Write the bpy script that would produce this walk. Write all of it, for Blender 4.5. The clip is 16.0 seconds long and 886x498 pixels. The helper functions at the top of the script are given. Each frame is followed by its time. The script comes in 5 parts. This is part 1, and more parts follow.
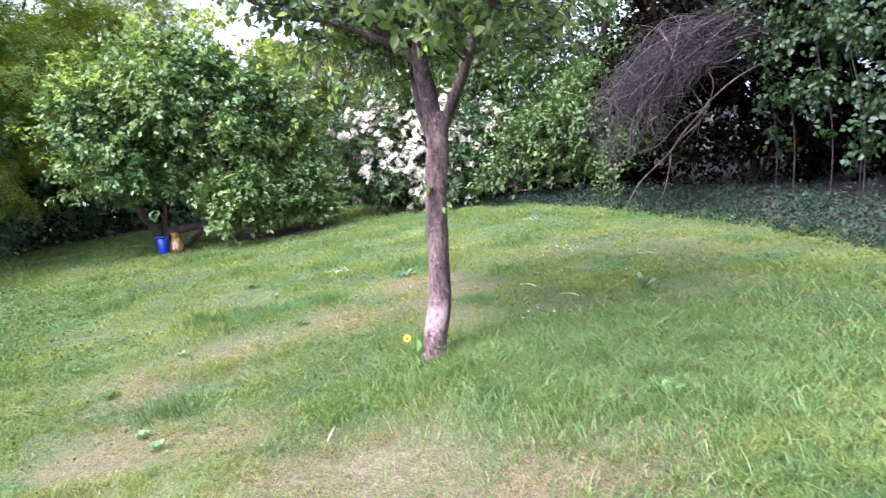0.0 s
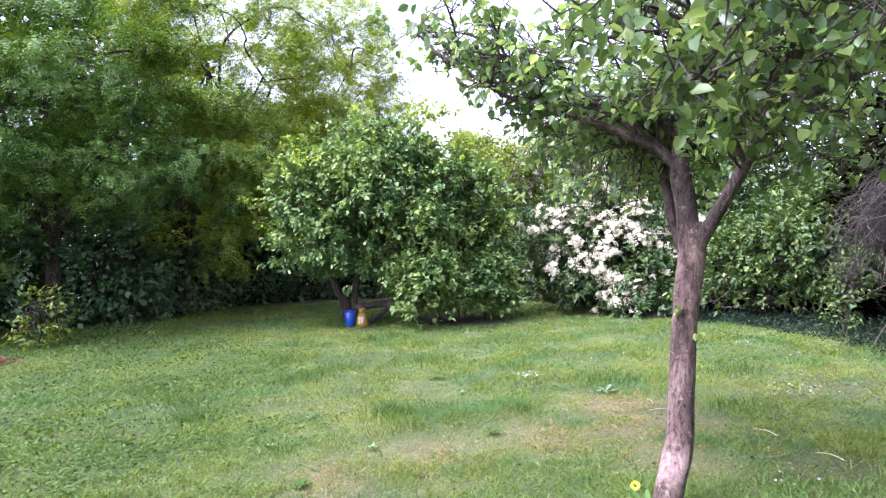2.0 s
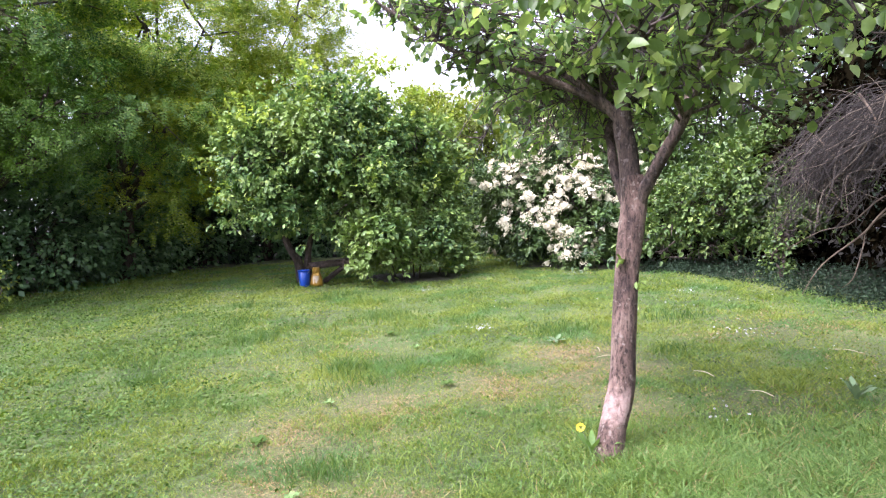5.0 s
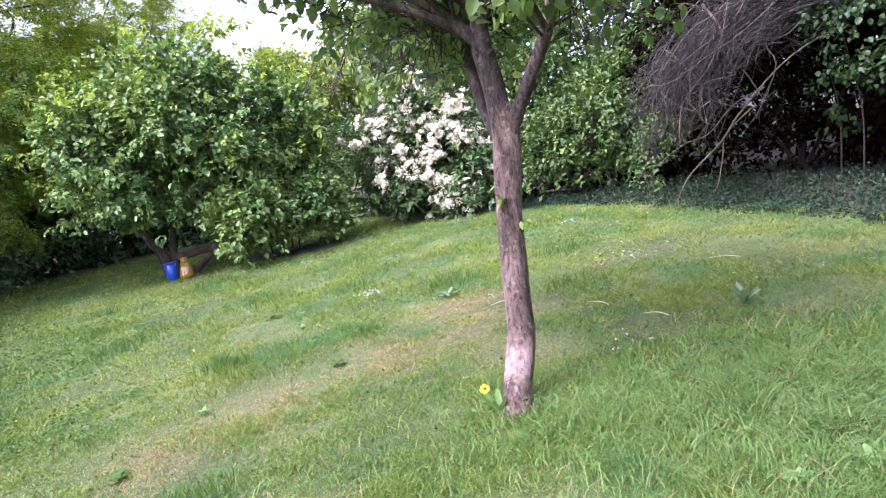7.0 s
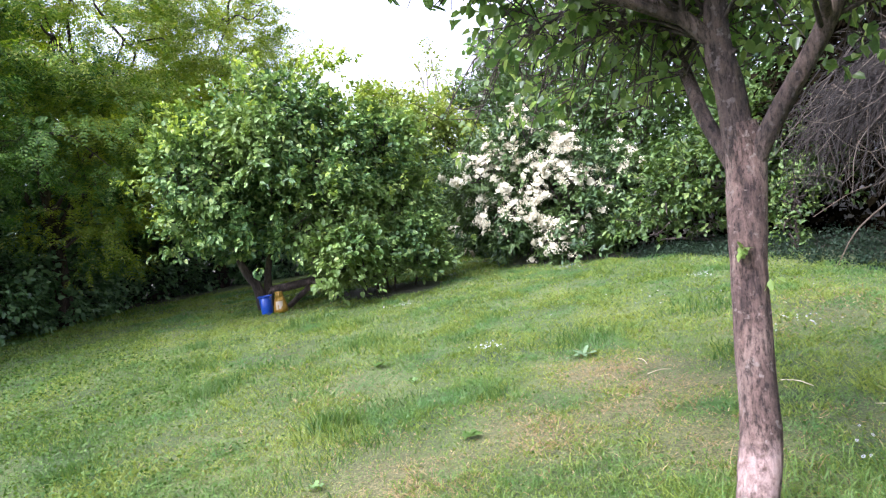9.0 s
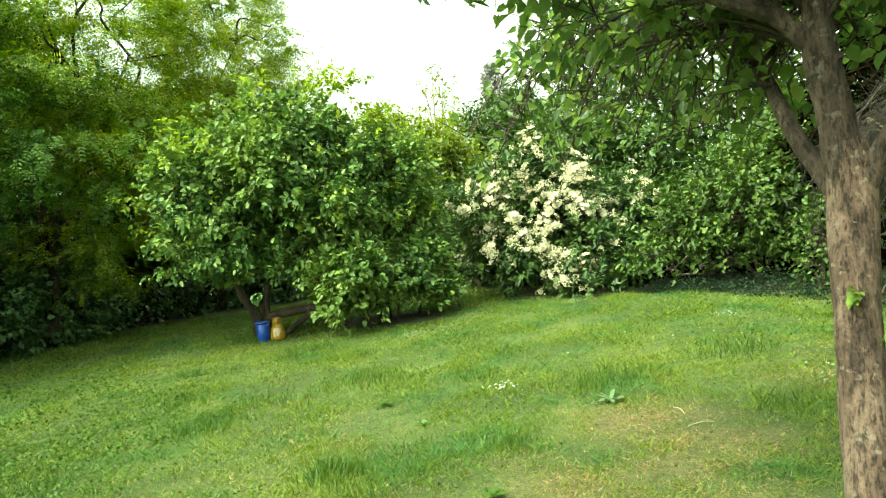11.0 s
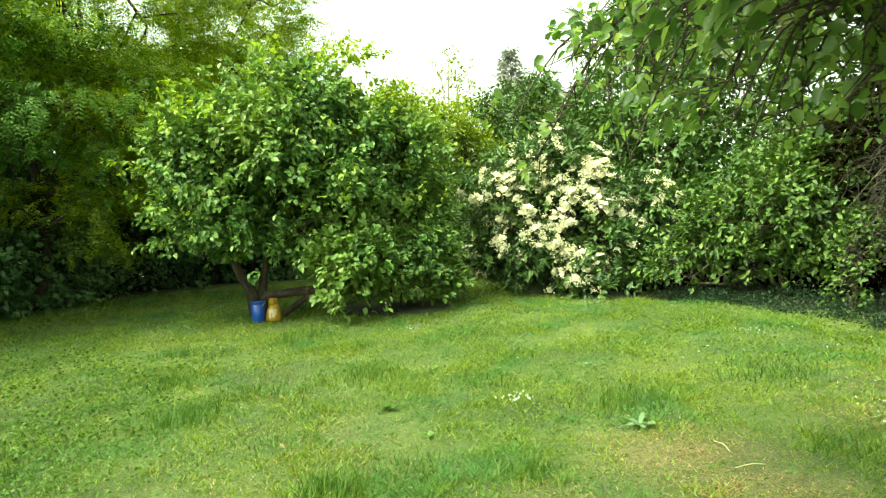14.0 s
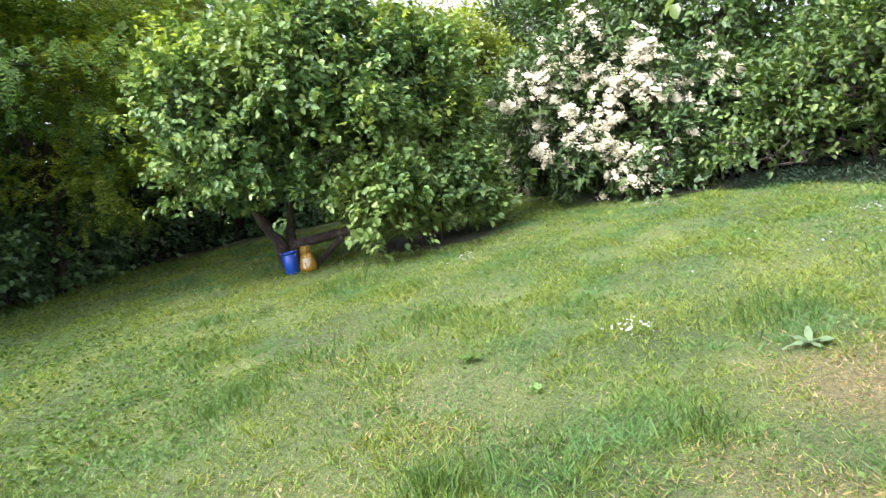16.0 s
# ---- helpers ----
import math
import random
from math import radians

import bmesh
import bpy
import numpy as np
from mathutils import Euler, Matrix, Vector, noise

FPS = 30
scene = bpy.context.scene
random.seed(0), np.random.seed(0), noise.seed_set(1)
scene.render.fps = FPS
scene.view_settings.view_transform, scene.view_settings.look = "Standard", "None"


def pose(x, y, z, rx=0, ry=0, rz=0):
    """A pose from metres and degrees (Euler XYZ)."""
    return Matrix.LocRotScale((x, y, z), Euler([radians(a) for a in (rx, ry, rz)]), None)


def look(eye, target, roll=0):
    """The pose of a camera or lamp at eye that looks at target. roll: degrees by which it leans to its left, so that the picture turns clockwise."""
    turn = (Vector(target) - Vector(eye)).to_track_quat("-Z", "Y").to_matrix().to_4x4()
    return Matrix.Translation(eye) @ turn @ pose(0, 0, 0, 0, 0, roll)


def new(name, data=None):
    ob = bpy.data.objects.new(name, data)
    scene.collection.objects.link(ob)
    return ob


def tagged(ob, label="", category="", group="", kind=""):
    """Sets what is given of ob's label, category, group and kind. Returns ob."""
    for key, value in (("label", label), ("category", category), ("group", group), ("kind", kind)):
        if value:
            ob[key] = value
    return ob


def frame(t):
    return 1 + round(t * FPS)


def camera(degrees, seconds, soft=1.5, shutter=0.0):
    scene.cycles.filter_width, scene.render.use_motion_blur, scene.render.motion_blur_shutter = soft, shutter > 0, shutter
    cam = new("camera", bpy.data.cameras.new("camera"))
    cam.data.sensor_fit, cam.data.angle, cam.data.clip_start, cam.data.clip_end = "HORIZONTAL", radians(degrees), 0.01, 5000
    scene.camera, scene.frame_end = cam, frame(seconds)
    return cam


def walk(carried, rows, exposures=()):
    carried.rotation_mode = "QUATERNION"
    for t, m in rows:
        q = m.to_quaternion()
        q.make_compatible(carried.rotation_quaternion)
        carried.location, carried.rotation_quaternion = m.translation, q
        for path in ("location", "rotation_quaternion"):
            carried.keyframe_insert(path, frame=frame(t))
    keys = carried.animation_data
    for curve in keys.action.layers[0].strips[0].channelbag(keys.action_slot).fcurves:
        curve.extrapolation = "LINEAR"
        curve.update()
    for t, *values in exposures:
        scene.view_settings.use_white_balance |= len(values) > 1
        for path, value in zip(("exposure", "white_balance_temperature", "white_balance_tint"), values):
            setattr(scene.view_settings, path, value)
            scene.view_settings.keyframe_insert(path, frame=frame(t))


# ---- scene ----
cam = camera(70.6, 16.0, soft=1.15, shutter=0.18)
PATH = [
    (0, (-0.161, 0.079, 1.469), (-0.96, 1.89, 1.184), -7.9),
    (0.5, (-0.428, 0.072, 1.538), (-1.38, 1.821, 1.357), -5.9),
    (1, (-0.722, 0.198, 1.573), (-1.741, 1.916, 1.469), -0.5),
    (1.5, (-0.755, 0.265, 1.59), (-1.923, 1.889, 1.602), -1.9),
    (2, (-0.775, 0.274, 1.595), (-2.004, 1.851, 1.643), -2.0),
    (2.5, (-0.763, 0.253, 1.591), (-2.018, 1.809, 1.65), -1.8),
    (3, (-0.728, 0.233, 1.562), (-1.944, 1.821, 1.58), -2.2),
    (3.2, (-0.717, 0.266, 1.551), (-1.863, 1.904, 1.493), -2.4),
    (5.3, (-0.727, 0.267, 1.588), (-1.835, 1.928, 1.477), -3.7),
    (5.5, (-0.734, 0.258, 1.578), (-1.813, 1.934, 1.413), -4.9),
    (6, (-0.778, 0.367, 1.542), (-1.76, 2.072, 1.182), -5.9),
    (6.5, (-0.878, 0.619, 1.532), (-1.895, 2.323, 1.286), -8.2),
    (7, (-0.883, 0.758, 1.538), (-1.699, 2.564, 1.269), -11.2),
    (7.5, (-1.013, 0.813, 1.54), (-1.857, 2.607, 1.278), -9.4),
    (8, (-1.311, 0.945, 1.583), (-2.12, 2.769, 1.44), -7.7),
    (8.5, (-1.532, 1.1, 1.567), (-2.458, 2.864, 1.388), -6.0),
    (9, (-1.744, 1.278, 1.591), (-2.757, 3.0, 1.494), -9.0),
    (9.5, (-1.9, 1.447, 1.599), (-2.922, 3.161, 1.467), -8.9),
    (9.7, (-2.001, 1.495, 1.597), (-3.025, 3.21, 1.5), -9.5),
    (11.8, (-2.156, 1.648, 1.646), (-3.148, 3.384, 1.637), -6.7),
    (12, (-2.171, 1.665, 1.667), (-3.163, 3.401, 1.648), -7.2),
    (12.5, (-2.141, 1.688, 1.655), (-3.169, 3.404, 1.625), -7.5),
    (13, (-2.138, 1.731, 1.641), (-3.205, 3.419, 1.545), -6.8),
    (13.5, (-2.301, 1.856, 1.704), (-3.348, 3.56, 1.651), -1.4),
    (14, (-2.559, 2.032, 1.687), (-3.56, 3.762, 1.633), -3.3),
    (14.5, (-2.802, 2.227, 1.637), (-3.986, 3.827, 1.446), -5.9),
    (15, (-3.013, 2.429, 1.624), (-4.223, 4.018, 1.506), -7.0),
    (15.5, (-3.26, 2.669, 1.642), (-4.505, 4.226, 1.484), -9.3),
    (16, (-3.506, 2.828, 1.581), (-4.577, 4.494, 1.309), -11.3),
]
EXPOSURES = [(0, 2.38, 5250, 38), (1.2, 2.36, 5300, 38), (2.1, 2.27, 5400, 34), (3, 2.26, 5800, 26), (5.5, 2.31, 5650, 32), (7, 2.29, 5400, 37), (9, 2.18, 5500, 26), (9.5, 2.16, 6000, 7), (11.8, 2.06, 7950, -30), (13.5, 2.16, 8000, -31), (14.5, 2.14, 8050, -31), (15.1, 2.18, 7200, -15), (16, 2.26, 5900, 20)]
walk(cam, [(t, look(eye, target, roll)) for t, eye, target, roll in PATH], EXPOSURES)

# ---- world and sun: a bright overcast sky ----
SUN_EL, SUN_AZ = radians(54), radians(205)
world = bpy.data.worlds.new("overcast_sky")
scene.world = world
world.use_nodes = True
wn, wl = world.node_tree.nodes, world.node_tree.links
sky = wn.new("ShaderNodeTexSky")
sky.sky_type, sky.sun_disc = "NISHITA", False
sky.sun_elevation, sky.sun_rotation = SUN_EL, SUN_AZ
sky.air_density, sky.dust_density, sky.ozone_density = 1.0, 4.0, 1.0
grey = wn.new("ShaderNodeHueSaturation")
grey.inputs["Saturation"].default_value = 0.18
wl.new(sky.outputs["Color"], grey.inputs["Color"])
wl.new(grey.outputs["Color"], wn["Background"].inputs["Color"])
wn["Background"].inputs["Strength"].default_value = 0.135
sun_data = bpy.data.lights.new("sun", "SUN")
sun_data.energy, sun_data.angle, sun_data.color = 1.4, radians(45), (1.0, 0.95, 0.86)
sun = new("sun", sun_data)
toward = Vector((math.sin(SUN_AZ) * math.cos(SUN_EL), math.cos(SUN_AZ) * math.cos(SUN_EL), math.sin(SUN_EL)))
sun.matrix_world = look(tuple(toward * 40), (0, 0, 0))


# ---- materials ----
def node_material(name):
    m = bpy.data.materials.new(name)
    m.use_nodes = True
    return m, m.node_tree.nodes, m.node_tree.links, m.node_tree.nodes["Principled BSDF"]


def ramp(n, l, source, stops):
    r = n.new("ShaderNodeValToRGB")
    while len(r.color_ramp.elements) < len(stops):
        r.color_ramp.elements.new(0.5)
    for e, (p, c) in zip(r.color_ramp.elements, stops):
        e.position, e.color = p, (*c, 1)
    l.new(source, r.inputs["Fac"])
    return r.outputs["Color"]


def noise_tex(n, l, scale, detail=4, rough=0.55, vector=None):
    t = n.new("ShaderNodeTexNoise")
    t.inputs["Scale"].default_value, t.inputs["Detail"].default_value, t.inputs["Roughness"].default_value = scale, detail, rough
    c = n.new("ShaderNodeTexCoord")
    l.new(vector or c.outputs["Object"], t.inputs["Vector"])
    return t.outputs["Fac"]


def mix_colour(n, l, fac, a, b, mode="MIX"):
    m = n.new("ShaderNodeMix")
    m.data_type, m.blend_type = "RGBA", mode
    for socket, value in ((m.inputs[0], fac), (m.inputs[6], a), (m.inputs[7], b)):
        if isinstance(value, (int, float)):
            socket.default_value = value
        elif isinstance(value, tuple):
            socket.default_value = (*value, 1)
        else:
            l.new(value, socket)
    return m.outputs[2]


def bump(n, l, bsdf, height, strength, distance):
    b = n.new("ShaderNodeBump")
    b.inputs["Strength"].default_value, b.inputs["Distance"].default_value = strength, distance
    l.new(height, b.inputs["Height"])
    l.new(b.outputs["Normal"], bsdf.inputs["Normal"])


def leaf_material(name, stops, patch, patch_scale=0.7, through_light=0.35, rough=0.42, random_by="island", gloss=0.45, drift_by=0.65, second=None):
    """Leaves: colour from leaf to leaf, drifting over the plant towards patch; light shines through."""
    m, n, l, b = node_material(name)
    if random_by == "island":
        source = n.new("ShaderNodeNewGeometry").outputs["Random Per Island"]
    else:
        source = n.new("ShaderNodeObjectInfo").outputs["Random"]
    col = ramp(n, l, source, stops)
    drift = ramp(n, l, noise_tex(n, l, patch_scale, 3), [(0.42, (0, 0, 0)), (0.68, (1, 1, 1))])
    fac = n.new("ShaderNodeMath")
    fac.operation = "MULTIPLY"
    fac.inputs[1].default_value = drift_by
    l.new(drift, fac.inputs[0])
    col = mix_colour(n, l, fac.outputs[0], col, patch)
    if second:
        other = noise_tex(n, l, patch_scale * 2.7, 4, 0.6)
        col = mix_colour(n, l, ramp(n, l, other, [(0.5, (0, 0, 0)), (0.62, (0.9, 0.9, 0.9))]), col, second)
    grain = noise_tex(n, l, 60, 2)
    col = mix_colour(n, l, 0.35, col, mix_colour(n, l, grain, (0.25, 0.25, 0.25), (1, 1, 1)), "OVERLAY")
    l.new(col, b.inputs["Base Color"])
    b.inputs["Roughness"].default_value = rough
    b.inputs["Specular IOR Level"].default_value = gloss
    t = n.new("ShaderNodeBsdfTranslucent")
    bright = n.new("ShaderNodeHueSaturation")
    bright.inputs["Value"].default_value, bright.inputs["Saturation"].default_value = 1.25, 1.15
    bright.inputs["Hue"].default_value = 0.485
    l.new(col, bright.inputs["Color"])
    l.new(bright.outputs["Color"], t.inputs["Color"])
    mixer = n.new("ShaderNodeMixShader")
    mixer.inputs[0].default_value = through_light
    l.new(b.outputs["BSDF"], mixer.inputs[1])
    l.new(t.outputs["BSDF"], mixer.inputs[2])
    l.new(mixer.outputs[0], n["Material Output"].inputs["Surface"])
    return m


def bark_material(name, dark, mid, light, scale=1.0, lichen=None):
    m, n, l, b = node_material(name)
    c = n.new("ShaderNodeTexCoord")
    mp = n.new("ShaderNodeMapping")
    mp.inputs["Scale"].default_value = (1, 1, 0.35)
    l.new(c.outputs["Object"], mp.inputs["Vector"])
    big = noise_tex(n, l, 9 * scale, 5, 0.6, mp.outputs["Vector"])
    mp2 = n.new("ShaderNodeMapping")
    mp2.inputs["Scale"].default_value = (1.0, 1.0, 0.3)
    l.new(c.outputs["Object"], mp2.inputs["Vector"])
    flakes = noise_tex(n, l, 58 * scale, 6, 0.75, mp2.outputs["Vector"])
    fine = noise_tex(n, l, 90 * scale, 4, 0.7)
    col = ramp(n, l, big, [(0.34, dark), (0.5, mid), (0.66, light)])
    crack = ramp(n, l, flakes, [(0.38, (0.1, 0.09, 0.085)), (0.48, (0.75, 0.75, 0.75)), (0.62, (1, 1, 1))])
    col = mix_colour(n, l, 0.85, col, crack, "MULTIPLY")
    col = mix_colour(n, l, 0.4, col, ramp(n, l, fine, [(0.3, (0.2, 0.2, 0.2)), (0.7, (0.85, 0.85, 0.85))]), "OVERLAY")
    if lichen:
        spots = ramp(n, l, noise_tex(n, l, 26 * scale, 3), [(0.6, (0, 0, 0)), (0.68, (1, 1, 1))])
        col = mix_colour(n, l, spots, col, lichen)
    l.new(col, b.inputs["Base Color"])
    b.inputs["Roughness"].default_value = 0.9
    h = n.new("ShaderNodeMath")
    h.operation = "ADD"
    l.new(crack, h.inputs[0])
    l.new(big, h.inputs[1])
    bump(n, l, b, h.outputs[0], 0.95, 0.012)
    return m


def plain_material(name, a, b_col, scale, rough=0.6, bumps=0.2, distance=0.003):
    m, n, l, b = node_material(name)
    f = noise_tex(n, l, scale, 5, 0.6)
    l.new(ramp(n, l, f, [(0.3, a), (0.7, b_col)]), b.inputs["Base Color"])
    b.inputs["Roughness"].default_value = rough
    bump(n, l, b, f, bumps, distance)
    return m


M_pear_leaf = leaf_material("pear_leaf", [(0, (0.056, 0.112, 0.036)), (0.5, (0.123, 0.207, 0.062)), (0.85, (0.213, 0.302, 0.095)), (1, (0.336, 0.426, 0.146))], (0.157, 0.235, 0.062), 1.2, 0.62, 0.26, gloss=0.9)
M_pear_leaf_single = leaf_material("pear_leaf_single", [(0, (0.055, 0.105, 0.033)), (0.5, (0.115, 0.19, 0.052)), (1, (0.24, 0.32, 0.095))], (0.14, 0.21, 0.055), 1.2, 0.45, 0.34, "object", gloss=0.6)
M_bush_leaf = leaf_material("bush_leaf", [(0, (0.035, 0.085, 0.027)), (0.45, (0.103, 0.194, 0.055)), (0.85, (0.194, 0.301, 0.080)), (1, (0.308, 0.379, 0.117))], (0.205, 0.282, 0.059), 0.6, 0.32, 0.42, gloss=0.42)
# lighter leaf tone for the shoots, most of them high on the crown
M_bush_top = leaf_material("bush_top_leaf", [(0, (0.140, 0.227, 0.049)), (0.5, (0.248, 0.356, 0.073)), (1, (0.389, 0.475, 0.108))], (0.302, 0.389, 0.065), 0.6, 0.42, 0.42, gloss=0.4)
M_elder_leaf = leaf_material("elder_leaf", [(0, (0.017, 0.044, 0.012)), (0.5, (0.050, 0.100, 0.027)), (1, (0.123, 0.192, 0.051))], (0.085, 0.132, 0.030), 0.8, 0.2, 0.5)
M_shrub_leaf = leaf_material("shrub_leaf", [(0, (0.016, 0.041, 0.008)), (0.45, (0.059, 0.111, 0.021)), (0.8, (0.111, 0.176, 0.034)), (1, (0.188, 0.251, 0.056))], (0.056, 0.102, 0.021), 0.8, 0.22, 0.5)
M_robinia_leaf = leaf_material("robinia_leaf", [(0, (0.025, 0.075, 0.013)), (0.5, (0.061, 0.146, 0.022)), (0.88, (0.128, 0.243, 0.036)), (1, (0.243, 0.291, 0.083))], (0.143, 0.239, 0.030), 0.4, 0.24, 0.5, drift_by=0.7)
# lighter, yellower copy of the robinia leaf, sunlight painted into it
M_robinia_sunlit = leaf_material("robinia_sunlit_leaf", [(0, (0.078, 0.155, 0.021)), (0.5, (0.166, 0.274, 0.037)), (0.88, (0.289, 0.392, 0.054)), (1, (0.445, 0.451, 0.124))], (0.378, 0.427, 0.052), 0.4, 0.36, 0.5, drift_by=0.7)
# very dark leaf: part of the background's shade is in its colour
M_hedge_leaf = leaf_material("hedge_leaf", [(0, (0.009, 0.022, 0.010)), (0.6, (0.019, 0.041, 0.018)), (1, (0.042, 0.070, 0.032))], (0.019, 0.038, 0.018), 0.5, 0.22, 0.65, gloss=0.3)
M_ivy_leaf = leaf_material("ivy_leaf", [(0, (0.045, 0.103, 0.040)), (0.6, (0.107, 0.206, 0.074)), (1, (0.214, 0.325, 0.125))], (0.107, 0.214, 0.079), 0.5, 0.25, 0.4, gloss=0.7)
M_far_leaf = leaf_material("far_leaf", [(0, (0.100, 0.156, 0.023)), (0.6, (0.187, 0.260, 0.039)), (1, (0.287, 0.351, 0.062))], (0.263, 0.299, 0.047), 0.3, 0.35, 0.5)
M_wood_leaf = leaf_material("wood_leaf", [(0, (0.034, 0.073, 0.013)), (0.6, (0.064, 0.122, 0.022)), (1, (0.108, 0.168, 0.034))], (0.050, 0.105, 0.021), 0.4, 0.2, 0.5)
M_conifer = leaf_material("conifer_needle", [(0, (0.216, 0.228, 0.216)), (1, (0.365, 0.36, 0.324))], (0.297, 0.288, 0.27), 0.5, 0.15, 0.6)
M_creeper_leaf = leaf_material("creeper_leaf", [(0, (0.017, 0.044, 0.010)), (0.6, (0.039, 0.079, 0.020)), (1, (0.088, 0.130, 0.035))], (0.030, 0.066, 0.017), 0.9, 0.3, 0.45)
M_tuft = leaf_material("tuft_blade", [(0, (0.033, 0.084, 0.015)), (0.6, (0.073, 0.141, 0.026)), (1, (0.146, 0.220, 0.046))], (0.073, 0.144, 0.032), 1.5, 0.35, 0.5, gloss=0.35)
# near-black leaf that paints the shade of the hollow behind the brush
M_thicket_shade = leaf_material("thicket_shade_leaf", [(0, (0.003, 0.002, 0.001)), (0.7, (0.010, 0.008, 0.004)), (1, (0.019, 0.016, 0.008))], (0.007, 0.006, 0.003), 0.6, 0.05, 1.0, gloss=0.0)
M_dead_leaf = leaf_material("dead_leaf", [(0, (0.1, 0.045, 0.025)), (0.6, (0.22, 0.11, 0.06)), (1, (0.34, 0.22, 0.13))], (0.2, 0.1, 0.06), 2.0, 0.15, 0.7)
M_sprout = leaf_material("sprout_leaf", [(0, (0.126, 0.211, 0.048)), (1, (0.234, 0.326, 0.086))], (0.180, 0.269, 0.058), 4.0, 0.4, 0.4)
M_dock_leaf = leaf_material("dock_leaf", [(0, (0.091, 0.154, 0.064)), (1, (0.157, 0.233, 0.108))], (0.131, 0.197, 0.096), 3.0, 0.25, 0.5, "object")
M_weed_leaf = leaf_material("weed_leaf", [(0, (0.091, 0.182, 0.052)), (1, (0.208, 0.325, 0.104))], (0.156, 0.260, 0.078), 3.0, 0.3, 0.5, "object")
M_grass = leaf_material("grass_blade", [(0, (0.058, 0.110, 0.014)), (0.5, (0.118, 0.186, 0.026)), (0.85, (0.181, 0.247, 0.042)), (1, (0.233, 0.277, 0.059))], (0.219, 0.266, 0.056), 0.42, 0.4, 0.55, gloss=0.35, drift_by=0.75, second=(0.079, 0.175, 0.050))
M_grass_tall = leaf_material("tall_grass_blade", [(0, (0.053, 0.123, 0.025)), (0.6, (0.115, 0.212, 0.048)), (1, (0.215, 0.300, 0.075))], (0.131, 0.215, 0.043), 0.8, 0.35, 0.5, gloss=0.4)
M_grass_dry = leaf_material("dry_grass_blade", [(0, (0.167, 0.122, 0.046)), (0.5, (0.281, 0.209, 0.084)), (1, (0.395, 0.319, 0.167))], (0.334, 0.228, 0.091), 1.2, 0.3, 0.6)
M_clover = leaf_material("clover_leaf", [(0, (0.024, 0.059, 0.008)), (0.5, (0.053, 0.107, 0.017)), (0.85, (0.080, 0.144, 0.025)), (1, (0.112, 0.179, 0.036))], (0.090, 0.149, 0.028), 0.9, 0.3, 0.6, gloss=0.25, drift_by=0.75)
M_blossom = plain_material("elder_blossom", (0.438, 0.399, 0.247), (0.665, 0.627, 0.456), 30, 0.8, 0.5, 0.01)
M_blossom_old = plain_material("faded_blossom", (0.274, 0.236, 0.129), (0.395, 0.350, 0.228), 30, 0.8, 0.5, 0.01)
M_petal = plain_material("daisy_petal", (0.388, 0.388, 0.388), (0.478, 0.478, 0.472), 40, 0.6)
M_yellow_petal = plain_material("dandelion_petal", (0.75, 0.5, 0.01), (0.85, 0.65, 0.02), 60, 0.6)
# limb bark, darker than the trunk's, with the crown's shade partly in it
M_pear_bark = bark_material("pear_bark", (0.04, 0.027, 0.02), (0.105, 0.072, 0.055), (0.19, 0.135, 0.105), 1.0, (0.14, 0.115, 0.1))
M_dark_bark = bark_material("dark_bark", (0.035, 0.026, 0.02), (0.085, 0.062, 0.046), (0.15, 0.115, 0.09), 0.8)
M_pear_trunk = bark_material("pear_trunk_bark", (0.069, 0.042, 0.033), (0.188, 0.120, 0.092), (0.294, 0.205, 0.163), 1.0, (0.270, 0.213, 0.174))
# bare wood low on the side of the walk, with a ragged edge
tn, tl = M_pear_trunk.node_tree.nodes, M_pear_trunk.node_tree.links
tb = tn["Principled BSDF"]
old_colour = tb.inputs["Base Color"].links[0].from_socket
xyz = tn.new("ShaderNodeSeparateXYZ")
tl.new(tn.new("ShaderNodeTexCoord").outputs["Object"], xyz.inputs[0])
nxyz = tn.new("ShaderNodeSeparateXYZ")
tl.new(tn.new("ShaderNodeNewGeometry").outputs["Normal"], nxyz.inputs[0])


def maths(n, l, op, a, b=0.0, clamp=False):
    k = n.new("ShaderNodeMath")
    k.operation, k.use_clamp = op, clamp
    for socket, value in zip(k.inputs, (a, b)):
        if isinstance(value, (int, float)):
            socket.default_value = value
        else:
            l.new(value, socket)
    return k.outputs[0]


ragged = noise_tex(tn, tl, 16, 5, 0.65)
height = maths(tn, tl, "ADD", xyz.outputs["Z"], maths(tn, tl, "MULTIPLY", ragged, 0.22))
band = maths(tn, tl, "MULTIPLY", maths(tn, tl, "MULTIPLY", maths(tn, tl, "SUBTRACT", height, 0.36), 22, True), maths(tn, tl, "MULTIPLY", maths(tn, tl, "SUBTRACT", 0.6, height), 12, True), True)
facing = maths(tn, tl, "MULTIPLY", maths(tn, tl, "ADD", maths(tn, tl, "MULTIPLY", nxyz.outputs["Y"], -1), maths(tn, tl, "SUBTRACT", ragged, 0.85)), 6, True)
bare = maths(tn, tl, "MULTIPLY", band, facing, True)
wood = ramp(tn, tl, noise_tex(tn, tl, 30, 4, 0.6), [(0.3, (0.2, 0.13, 0.105)), (0.45, (0.37, 0.255, 0.215)), (0.7, (0.46, 0.34, 0.29))])
tl.new(mix_colour(tn, tl, bare, old_colour, wood), tb.inputs["Base Color"])
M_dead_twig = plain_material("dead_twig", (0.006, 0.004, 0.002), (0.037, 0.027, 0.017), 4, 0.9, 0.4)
# most twigs near black for the heap's shaded inside, a few pale
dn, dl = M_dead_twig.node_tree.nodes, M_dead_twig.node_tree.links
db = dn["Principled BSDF"]
